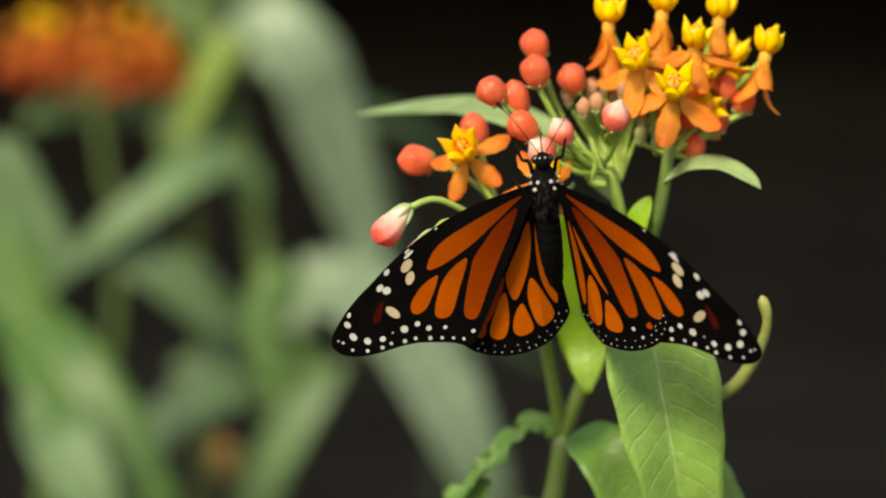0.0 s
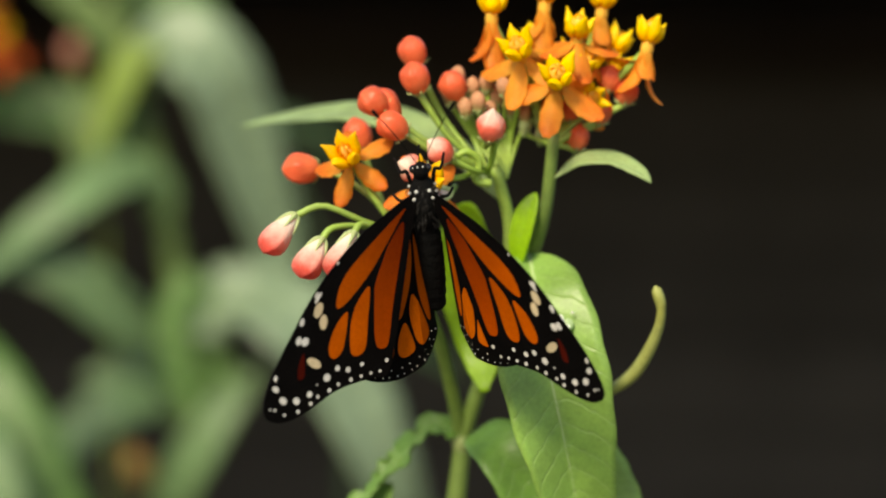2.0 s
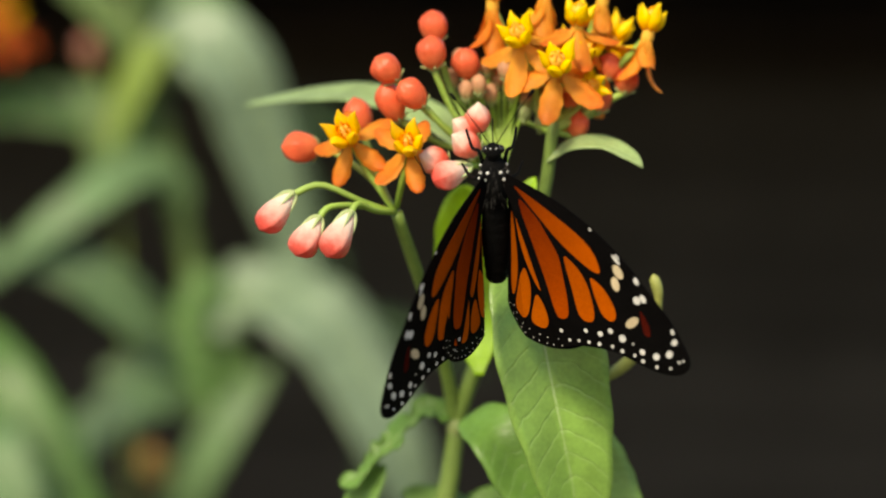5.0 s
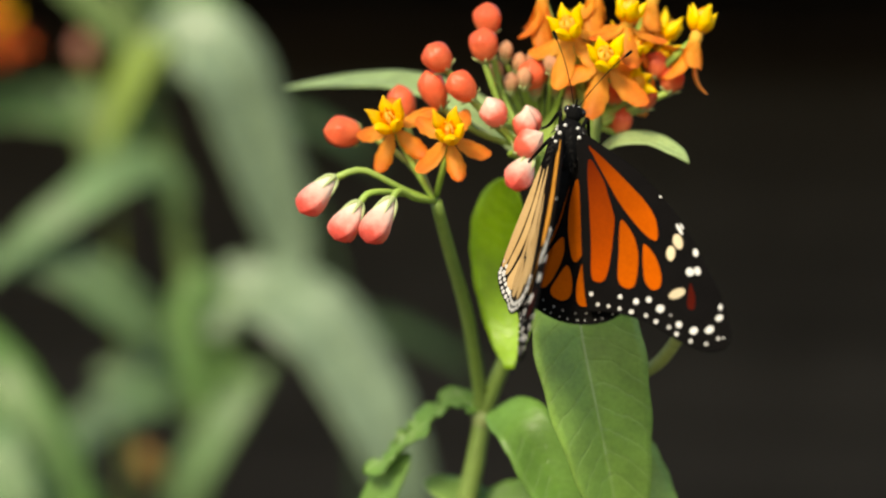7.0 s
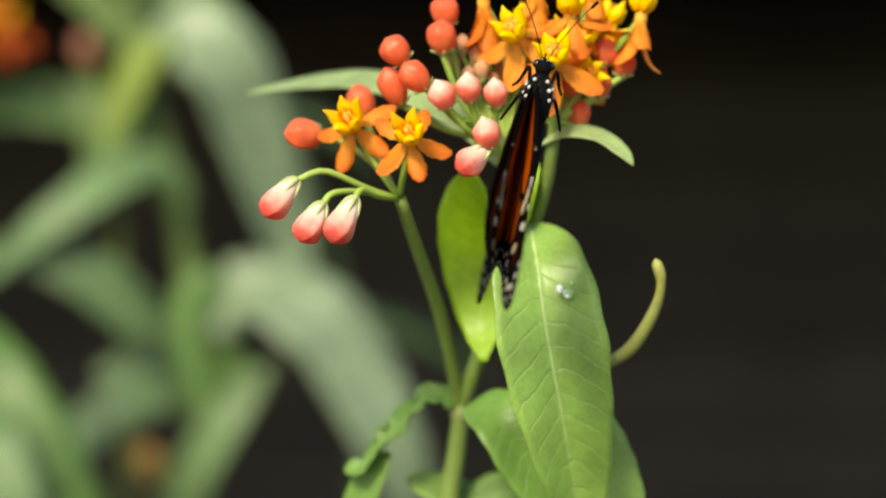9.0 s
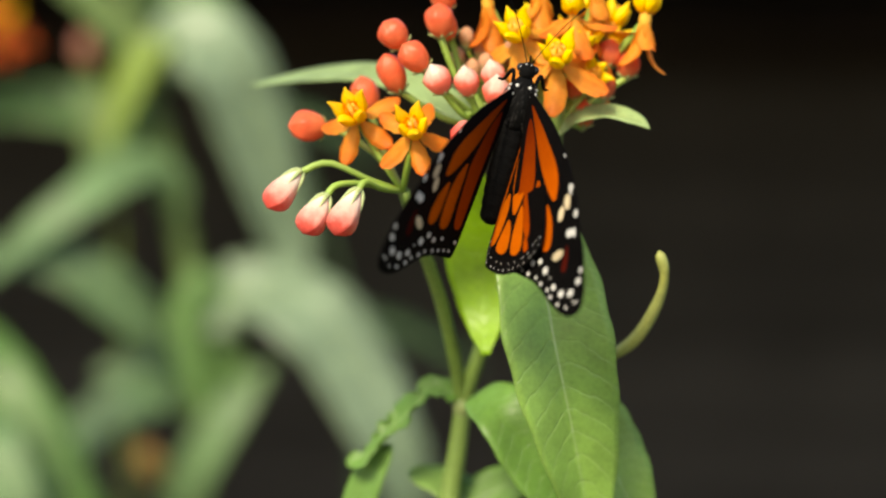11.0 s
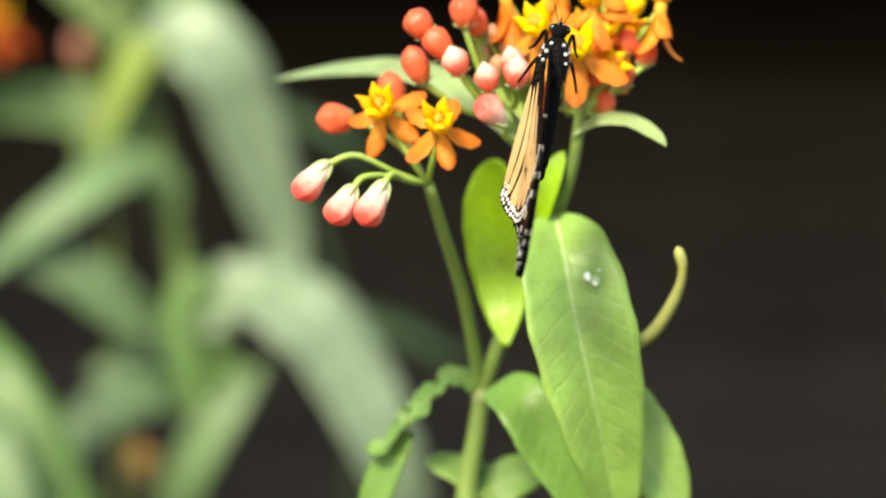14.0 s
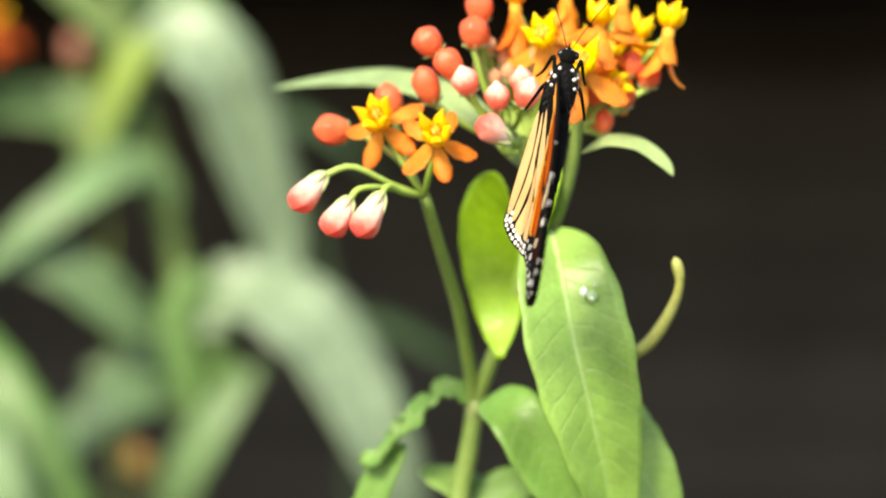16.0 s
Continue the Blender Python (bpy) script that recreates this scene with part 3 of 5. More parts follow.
    for u, v in ((812, 72), (836, 92), (862, 84), (848, 118), (880, 108), (905, 128), (826, 128), (868, 134), (895, 92), (918, 106), (930, 138), (800, 108)):
        e = at(u + 6, v + 24, 0.007 + rnd.uniform(-0.003, 0.004))
        bud(plant, [at(900, 262, 0.008), at(0.5 * (900 + u), 0.5 * (262 + v) + 14, 0.012), e], e + Vector((rnd.uniform(-0.0006, 0.0002), -0.0012, 0.0034)), 0.0030, M_BUD_SMALL, "small dusky pink bud")
    # right umbel
    f2 = at(982, 218, 0.006)
    heads = [(852, -32, -0.1, -0.2, 1, 0.006, 1.1), (947, -62, 0.0, -0.15, 1, 0.004, 1.15), (1049, -58, 0.0, -0.2, 1, 0.008, 1.1),
             (1009, -2, 0.0, -0.45, 0.9, 0.0, 1.05), (1139, -4, 0.12, -0.12, 1, 0.003, 1.1), (904, 44, -0.3, -0.8, 0.5, -0.003, 1.2),
             (979, 88, -0.1, -0.85, 0.45, -0.005, 1.25), (1030, 60, 0.3, -0.6, 0.7, 0.003, 1.05), (1046, 128, 0.4, -0.8, 0.2, 0.004, 1.0),
             (940, 22, -0.2, 0.3, 0.9, 0.013, 1.05), (1082, 22, 0.3, 0.3, 0.85, 0.012, 1.1), (1000, 60, 0.1, 0.2, 0.9, 0.011, 1.1), (1092, 70, 0.8, 0.1, 0.5, 0.010, 1.0)]
    for i, (u, v, ax, ay, az, d, sc) in enumerate(heads):
        axis = Vector((ax, ay, az)).normalized()
        b0 = at(u, v, d) - axis * 0.0036 * sc
        g["right"].append(flower(plant, [f2, f2.lerp(b0, 0.5) + Vector((0.0, 0.003, 0)), b0], axis, M_PETAL if i % 3 else M_PETAL_RED, sc, 0.3 + 1.3 * i, 0.8 if i in (0, 4) else 0.5, "orange flower with a yellow crown", "flower", 0.1 if i in (0, 1, 2, 4) else 0.95))
    for u, v, sz, m in ((1072, 92, 0.0052, M_BUD), (1104, 112, 0.0050, M_BUD), (1026, 200, 0.0046, M_BUD), (1062, 150, 0.0048, M_BUD), (1010, 150, 0.0050, M_BUD)):
        g["right"].append(bud(plant, [f2, f2.lerp(at(u, v + 20, 0.008), 0.5), at(u - 3, v + 24, 0.008)], at(u + 3, v - 22, 0.007), sz, m, "coral bud"))
    for u, v in ((935, 150), (955, 172), (930, 186), (960, 200), (1000, 176), (1030, 165), (985, 160)):
        e = at(u, v + 16, 0.010)
        g["right"].append(bud(plant, [f2, f2.lerp(e, 0.6) + Vector((0, 0.001, 0)), e], e + Vector((0.0002, -0.0008, 0.0030)), 0.0027, M_CALYX, "small green bud"))
    return g


groups = build_milkweed()


# ---- the plants behind ----
def build_back_plants():
    def back(name, u, d, label, group="plants behind"):
        return thing(name, (at(u, 0, d).x, D + d, 0), label, "plant", group)

    d = 0.60
    p = back("leafy_plant", 345, d, "tall grey-green leafy plant, out of focus")
    x0 = at(350, 0, d).x
    part("stem", tube([(x0, D + d, -0.03), (x0, D + d, 0.4), at(352, 860, d), at(345, 560, d), at(315, 380, d), at(265, 150, d), at(225, -60, d), at(210, -250, d)], lambda s: 0.0064 - 0.0022 * s, 40, 10), M_BACK_OLIVE, p)
    leaf(p, "leaf", [at(282, 150, d), at(300, 98, d - 0.02), at(352, 68, d - 0.03), at(406, 126, d - 0.03), at(446, 225, d - 0.02), at(482, 330, d - 0.01), at(512, 430, d), at(530, 515, d)], 0.0365, (0.3, -1, 0.4), M_BACK_GLARE, 0.2, 0.5, "", 30, 6, 0.02, True, 21)
    leaf(p, "leaf", [at(350, 560, d), at(392, 540, d - 0.02), at(456, 522, d - 0.03), at(538, 552, d - 0.05), at(612, 632, d - 0.05), at(680, 766, d - 0.05), at(730, 890, d - 0.04), at(764, 1010, d - 0.02)], 0.0385, (0.35, -1, 0.5), M_BACK_GLARE, 0.2, 0.5, "", 30, 6, 0.02, True, 22)
    leaf(p, "leaf", [at(318, 392, d), at(302, 332, d - 0.01), at(262, 300, d - 0.02), at(205, 316, d - 0.03), at(130, 366, d - 0.04), at(45, 430, d - 0.04), at(-70, 530, d - 0.03)], 0.0215, (-0.2, -1, 0.5), M_BACK_LEAF, 0.2, 0.5, "", 28, 6, 0.02, True, 23)
    leaf(p, "leaf", [at(335, 600, d), at(250, 560, d - 0.02), at(160, 490, d - 0.03), at(80, 460, d - 0.03), at(10, 470, d - 0.03)], 0.0234, (-0.1, -1, 0.5), M_BACK_LEAF, 0.2, 0.5, "", 28, 6, 0.02, True, 24)
    leaf(p, "leaf", [at(350, 720, d), at(280, 700, d - 0.02), at(200, 725, d - 0.03), at(120, 800, d - 0.03), at(60, 880, d - 0.03)], 0.0222, (-0.1, -1, 0.5), M_BACK_LEAF, 0.2, 0.5, "", 26, 6, 0.02, True, 25)
    leaf(p, "leaf", [at(280, 980, d), at(318, 890, d - 0.02), at(364, 800, d - 0.03), at(420, 716, d - 0.03), at(482, 640, d - 0.02)], 0.0190, (0.1, -1, 0.4), M_BACK_LEAF, 0.2, 0.5, "", 26, 6, 0.02, True, 26)
    leaf(p, "leaf", [at(262, 170, d + 0.02), at(215, 190, d + 0.02), at(180, 230, d + 0.02), at(165, 300, d + 0.02)], 0.0211, (-0.1, -1, 0.4), M_BACK_OLIVE, 0.2, 0.5, "", 20, 6, 0.02, True, 27)
    leaf(p, "leaf", [at(300, 260, d + 0.03), at(220, 220, d + 0.03), at(120, 190, d + 0.04), at(0, 190, d + 0.04), at(-100, 230, d + 0.04)], 0.0257, (-0.1, -1, 0.5), M_BACK_GREEN, 0.2, 0.5, "", 24, 6, 0.02, True, 28)
    leaf(p, "leaf", [at(350, 650, d + 0.03), at(300, 640, d + 0.05), at(255, 660, d + 0.06), at(200, 700, d + 0.06)], 0.0351, (-0.1, -1, 0.5), M_BACK_GREEN, 0.2, 0.5, "", 24, 6, 0.02, True, 29)

    for k, (pts, w, m, off) in enumerate((
            ([(318, 62), (278, 78), (246, 120), (215, 190), (186, 270)], 0.0165, M_BACK_YELLOW, -0.02), ([(262, 60), (240, 100), (232, 160), (222, 230)], 0.013, M_BACK_GREEN, 0.0),
            ([(345, 470), (372, 540), (400, 640), (415, 760)], 0.018, M_BACK_GREEN, -0.02), ([(345, 480), (330, 560), (345, 660), (380, 740)], 0.014, M_BACK_GREEN, -0.03),
            ([(260, 150), (215, 230), (160, 320), (110, 350)], 0.014, M_BACK_GREEN, 0.01), ([(240, 100), (200, 40), (150, -10), (90, -40)], 0.018, M_BACK_OLIVE, 0.0),
            ([(230, 20), (290, -10), (350, -20), (410, 10)], 0.014, M_BACK_GREEN, 0.02), ([(352, 620), (300, 610), (240, 650), (170, 660)], 0.02, M_BACK_LEAF, 0.01))):
        leaf(p, "leaf", [at(u, v, d + off) for u, v in pts], w, (0.1 * (k % 3 - 1), -1, 0.5), m, 0.2, 0.55, "", 22, 6, 0.03, True, 60 + k)

    e = 0.46
    q = back("leafy_plant", -60, e, "green leafy plant, out of focus")
    x1 = at(-60, 0, e).x
    part("stem", tube([(x1, D + e, -0.03), (x1, D + e, 0.45), at(-60, 700, e), at(-75, 520, e), at(-110, 330, e)], lambda s: 0.004 - 0.0018 * s, 30, 10), M_BACK_OLIVE, q)
    leaf(q, "leaf", [at(-100, 560, e), at(-40, 650, e - 0.03), at(40, 780, e - 0.04), at(120, 915, e - 0.04), at(185, 1060, e - 0.03)], 0.0351, (0.2, -1, 0.4), M_BACK_GREEN, 0.2, 0.5, "", 28, 6, 0.02, True, 31)
    leaf(q, "leaf", [at(-80, 700, e), at(-30, 780, e - 0.05), at(15, 870, e - 0.06), at(60, 1000, e - 0.06)], 0.0260, (0.0, -1, 0.5), M_BACK_LEAF, 0.2, 0.5, "", 24, 6, 0.02, True, 32)
    leaf(q, "leaf", [at(-150, 250, e), at(-125, 300, e), at(-98, 360, e), at(-52, 430, e), at(-20, 500, e)], 0.0200, (0.2, -1, 0.5), M_BACK_LEAF, 0.2, 0.5, "", 24, 6, 0.02, True, 33)
    leaf(q, "leaf", [at(-70, 620, e), at(-110, 520, e), at(-130, 420, e), at(-150, 300, e)], 0.0304, (-0.1, -1, 0.3), M_BACK_GREEN, 0.2, 0.5, "", 24, 6, 0.02, True, 34)

    h = 0.85
    r = back("leafy_plant", 760, h, "dim leafy plant far behind, with shade put into its colour")
    x2 = at(700, 0, h).x
    part("stem", tube([(x2 - 0.04, D + h, -0.03), (x2 - 0.03, D + h, 0.4), at(640, 800, h), at(600, 500, h), at(500, 200, h)], lambda s: 0.003 - 0.0012 * s, 30, 10), M_FAR_SHADED, r)
    leaf(r, "leaf", [at(480, 190, h), at(540, 215, h), at(600, 245, h), at(680, 300, h)], 0.0257, (0.2, -0.4, 1), M_FAR_SHADED, 0.2, 0.5, "", 22, 6, 0.02, True, 41)
    leaf(r, "leaf", [at(610, 560, h), at(690, 580, h), at(760, 610, h), at(850, 660, h)], 0.0257, (0.2, -0.4, 1), M_FAR_SHADED, 0.2, 0.5, "", 22, 6, 0.02, True, 42)

    # a second flower head, which nods
    w = 0.62
    s = back("milkweed", 10, w, "milkweed with an orange flower head, out of focus")
    x3 = at(10, 0, w).x
    part("stem", tube([(x3 - 0.02, D + w, -0.03), (x3 - 0.01, D + w, 0.5), at(60, 500, w), at(40, 300, w), at(20, 170, w)], lambda k: 0.0035 - 0.0012 * k, 30, 9), M_BACK_OLIVE, s)
    f = at(20, 170, w)
    for i, (u, v) in enumerate(((-60, 60), (-10, 40), (40, 30), (90, 50), (20, 85), (75, 95), (-40, 110), (-95, 95), (130, 60), (150, 95), (-130, 75), (115, 115), (-80, 45), (60, 120))):
        b0 = at(u, v, w - 0.02 + 0.005 * (i % 4))
        flower(s, [f, f.lerp(b0, 0.5), b0], (0.1 * (i % 3 - 1), -0.5, 0.8), M_BACK_PETAL, 1.8, i * 0.7, 0.6, "", "flower", 0.3, M_BACK_HOOD if i % 3 else M_HOOD)
    # one dry bud on a bare stalk and a faded bloom below
    o = thing("seed_stalk", (at(180, 0, d).x, D + d + 0.03, 0), "thin bare stalk with a dry reddish bud", "plant", "plants behind")
    xs = at(180, 0, d).x
    bud(o, [(xs, D + d + 0.03, -0.02), (xs + 0.01, D + d + 0.03, 0.5), at(210, 420, d + 0.03), at(186, 180, d + 0.03), at(160, 122, d + 0.03)], at(148, 60, d + 0.03), 0.0115, M_BUD_ROSE, "dry reddish bud")
    k = thing("seed_stalk", (at(275, 0, d).x, D + d + 0.02, 0), "thin stalk with a faded brown bloom", "plant", "plants behind")
    xs = at(275, 0, d).x
    bud(k, [(xs, D + d + 0.02, -0.02), (xs, D + d + 0.02, 0.4), at(290, 860, d + 0.02)], at(252, 790, d + 0.02), 0.014, M_DRY, "faded brown bloom")
    return s


nodding = build_back_plants()


# ---- the butterfly ----
WING_UNIT = 0.978e-4
FOLD_AT = 12.0       # where the hindwing's inner lobe bends


def smooth_loop(points, per=5):
    """A closed rounded outline through the points."""
    n = len(points)
    out = []
    for i in range(n):
        a, b, c, e = (Vector((*points[(i + k - 1) % n], 0)) for k in range(4))
        for j in range(per):
            f = j / per
            out.append(0.5 * (2 * b + (c - a) * f + (2 * a - 5 * b + 4 * c - e) * f * f + (3 * b - a - 3 * c + e) * f ** 3))
    return out


def sheet_mesh(loop, side, y0, y1, fold=False):
    """A thin plate with that outline (tenths of a millimetre outward and tailward), between two heights. fold: its inner lobe bends down along the body."""
    bm = bmesh.new()
    low, high = ([bm.verts.new((side * p[0] * WING_UNIT, y, -p[1] * WING_UNIT)) for p in loop] for y in (y0, y1))
    n = len(loop)
    for i in range(n):
        bm.faces.new((low[i], low[(i + 1) % n], high[(i + 1) % n], high[i]))
    f0, f1 = bm.faces.new(low[::-1]), bm.faces.new(high)
    bmesh.ops.triangulate(bm, faces=[f0, f1])
    if fold:
        crease = side * FOLD_AT * WING_UNIT
        bmesh.ops.bisect_plane(bm, geom=bm.verts[:] + bm.edges[:] + bm.faces[:], plane_co=(crease, 0, 0), plane_no=(1, 0, 0), dist=1e-8)
        for v in bm.verts:
            v.co.y += 0.45 * max(0.0, (crease - v.co.x) * side)
    return bm


def grown(points, k):
    cx = sum(p[0] for p in points) / len(points)
    cy = sum(p[1] for p in points) / len(points)
    return [(cx + (x - cx) * k, cy + (y - cy) * k) for x, y in points]


def oval(u, v, a, b, tilt=0.0):
    c, s = math.cos(tilt), math.sin(tilt)
    return [(u + a * math.cos(w) * c - b * math.sin(w) * s, v + a * math.cos(w) * s + b * math.sin(w) * c) for w in [2 * math.pi * i / 7 for i in range(7)]]


def rim_dots(outline, first, last, inset, step, size):
    """Dots along a stretch of the wing's rim, set in from it, of uneven size and spacing."""
    rim = [Vector((*p, 0)) for p in outline[first:last + 1]]
    mid = Vector((sum(p[0] for p in outline) / len(outline), sum(p[1] for p in outline) / len(outline), 0))
    pts = path(rim, 200)
    out, run, want, k = [], 0.0, step * 0.5, 0
    for p0, p1 in zip(pts, pts[1:]):
        run += (p1 - p0).length
        if run >= want:
            along = (p1 - p0).normalized()
            inward = Vector((-along.y, along.x, 0))
            if inward.dot(mid - p1) < 0:
                inward = -inward
            q = p1 + inward * inset
            out.append((q.x, q.y, size * (0.85 + 0.3 * math.sin(k * 2.4 + inset) ** 2)))
            want += step * (1.0 if k % 2 else 0.72)
            k += 1
    return out


FORE = [(0, -6), (12, -14), (55, -29), (98, -43), (140, -51), (176, -55), (221, -57), (272, -54), (320, -47), (368, -40), (403, -31), (432, -20), (449, -10), (457, 3), (455, 18), (446, 33),
        (428, 48), (402, 62), (380, 71), (353, 82), (330, 96), (308, 114), (288, 132), (274, 150), (256, 152), (195, 120), (115, 72), (50, 33), (6, 10)]
FORE_CELLS = [
    ([(24, -4), (72, -14), (125, -22), (172, -27), (208, -23), (237, -6), (224, 4), (188, 9), (142, 10), (90, 5), (46, 0)], "fore"),
    ([(45, 6), (92, 9), (122, 18), (160, 31), (183, 48), (222, 81), (242, 104), (238, 118), (222, 119), (170, 86), (112, 52), (62, 23)], "rust"),
    ([(170, 22), (205, 22), (238, 34), (270, 58), (281, 74), (271, 86), (252, 85), (214, 58), (181, 35)], "fore"),
    ([(229, 15), (260, 13), (292, 23), (307, 36), (304, 49), (284, 51), (258, 38), (238, 25)], "fore"),
    ([(372, 12), (356, -2), (331, -9), (346, 6), (362, 18)], "streak")]
FORE_CREAM = [(259, -32, 14, 8, 0.3), (269, -11, 13, 7.5, 0.6), (333, 19, 8, 15, 0.2)]
FORE_SPOTS = [(176, -52, 3.5, 1.8, 0.1), (243, -46, 13, 3, 0.1), (241, -52, 7, 2.2, 0.1), (293, -45, 8, 5, 0.4), (321, -30, 9, 6, 0.3), (315, -19, 9, 8, 0), (409, -14, 6, 8, 0), (395, -26, 6, 3.5, 0.6), (416, 10, 7, 9, 0),
              (402, 32, 7, 8, 0), (379, 46, 6.5, 6, 0), (338, 56, 8, 8, 0), (314, 63, 6, 5.5, 0), (304, 82, 6, 5.5, 0), (281, 99, 4.5, 4, 0), (248, 136, 4.5, 4, 0)]
FORE_EDGE = [(437, 7, 2.8), (441, -1, 2.0), (433, 28, 2.8), (414, 46, 3.4), (390, 58, 3.8), (373, 62, 3.2), (358, 48, 1.8), (352, 74, 4), (334, 82, 3.4), (314, 98, 4), (298, 111, 3.2), (283, 124, 3), (270, 137, 3)]
HIND = [(-3, -4), (30, 20), (90, 90), (140, 170), (165, 225), (167, 252), (157, 269), (136, 287), (106, 299), (69, 304), (33, 299), (0, 286), (-24, 267), (-38, 247), (-36, 222), (-31, 180), (-23, 132), (-14, 85), (-8, 40)]
HIND_CELLS = [
    ([(14, 54), (37, 97), (60, 138), (67, 158), (63, 188), (56, 200), (45, 188), (27, 148), (15, 100)], "hind"),
    ([(3, 58), (8, 110), (6, 166), (-9, 212), (-19, 221), (-19, 190), (-11, 140), (-4, 85)], "hind"),
    ([(24, 161), (33, 194), (27, 236), (17, 255), (2, 254), (-11, 238), (4, 195), (14, 172)], "hind"),
    ]
HIND_CELLS += [
    ([(45, 207), (60, 228), (66, 255), (58, 268), (40, 267), (29, 256), (36, 226)], "hind"),
    ([(71, 180), (92, 214), (107, 250), (103, 266), (88, 270), (77, 259), (69, 226)], "hind"),
    ([(68, 150), (95, 186), (118, 224), (117, 240), (100, 224), (79, 188)], "rust"),
    ([(112, 236), (124, 246), (130, 258), (122, 262), (114, 252)], "rust")]
HIND_UNDER = [
    [(-5, 50), (-1, 110), (-8, 170), (-22, 226), (-33, 226), (-28, 170), (-18, 105), (-10, 60)], [(4, 50), (12, 110), (12, 168), (-2, 224), (-14, 244), (-17, 226), (-3, 172), (3, 112)],
    [(13, 44), (42, 94), (68, 146), (71, 165), (65, 196), (54, 203), (40, 180), (20, 115)], [(21, 146), (38, 192), (33, 240), (21, 264), (2, 264), (-6, 250), (4, 226), (18, 186)],
    ]
HIND_UNDER += [
    [(46, 207), (66, 232), (70, 260), (56, 276), (34, 272), (30, 258), (39, 234)], [(70, 182), (98, 222), (112, 256), (98, 275), (80, 271), (70, 230)],
    [(72, 150), (102, 188), (126, 232), (122, 252), (106, 232), (82, 194)], [(56, 92), (98, 150), (134, 206), (144, 236), (132, 228), (104, 182), (70, 130)]]


def build_wing(parent, side, fore):
    """One wing: black plate, orange cells and pale spots proud of both faces; the underside paler, with finer veins."""
    name = "forewing" if fore else "hindwing"
    outline, cells = (FORE, FORE_CELLS) if fore else (HIND, HIND_CELLS)
    y = -0.0004 if fore else 0.0
    th = 0.00008
    e = 0.00005
    ob = part(name, sheet_mesh(smooth_loop(outline, 6), side, y - th, y + th, not fore), M_BLACK, parent, "black-veined orange wing edged with white dots", ORIGIN[parent.name], False)

    def add(kind, loop, mat, up):
        lo, hi = (y - th - e, y - th * 0.5) if up else (y + th * 0.5, y + th + e)
        part(kind, sheet_mesh(loop, side, lo, hi, not fore), mat, ob, "", None, False)

    for pts, key in cells:
        add("cell", smooth_loop(grown(pts, 0.98), 4), WING_SKIN[key], True)
        if fore:
            add("cell", smooth_loop(grown(pts, 1.05), 4), M_STREAK if key == "streak" else M_UNDER_ORANGE, False)
    if fore:
        for up, cream in ((True, M_CREAM), (False, M_WHITE)):
            for s in FORE_CREAM:
                add("pale_spot", smooth_loop(oval(*s), 2), cream, up)
            for s in FORE_SPOTS:
                add("white_spot", smooth_loop(oval(s[0], s[1], s[2] * 0.86, s[3] * 0.86, s[4]), 2), M_WHITE, up)
            for u, v, r in FORE_EDGE:
                add("white_spot", oval(u, v, r, r), M_WHITE, up)
    else:
        for pts in HIND_UNDER:
            add("cell", smooth_loop(pts, 4), M_BUFF, False)
        for inset, step, size in ((7, 19, 1.2), (19, 27, 1.1)):
            for u, v, r in rim_dots(HIND, 4, 13, inset, step, size):
                add("white_spot", oval(u, v, r, r), M_WHITE, True)
        for inset, step, size in ((6.5, 13, 3.6), (17, 15, 4.4)):
            for u, v, r in rim_dots(HIND, 4, 14, inset, step, size):
                add("white_spot", oval(u, v, r, r), M_WHITE, False)
    return ob


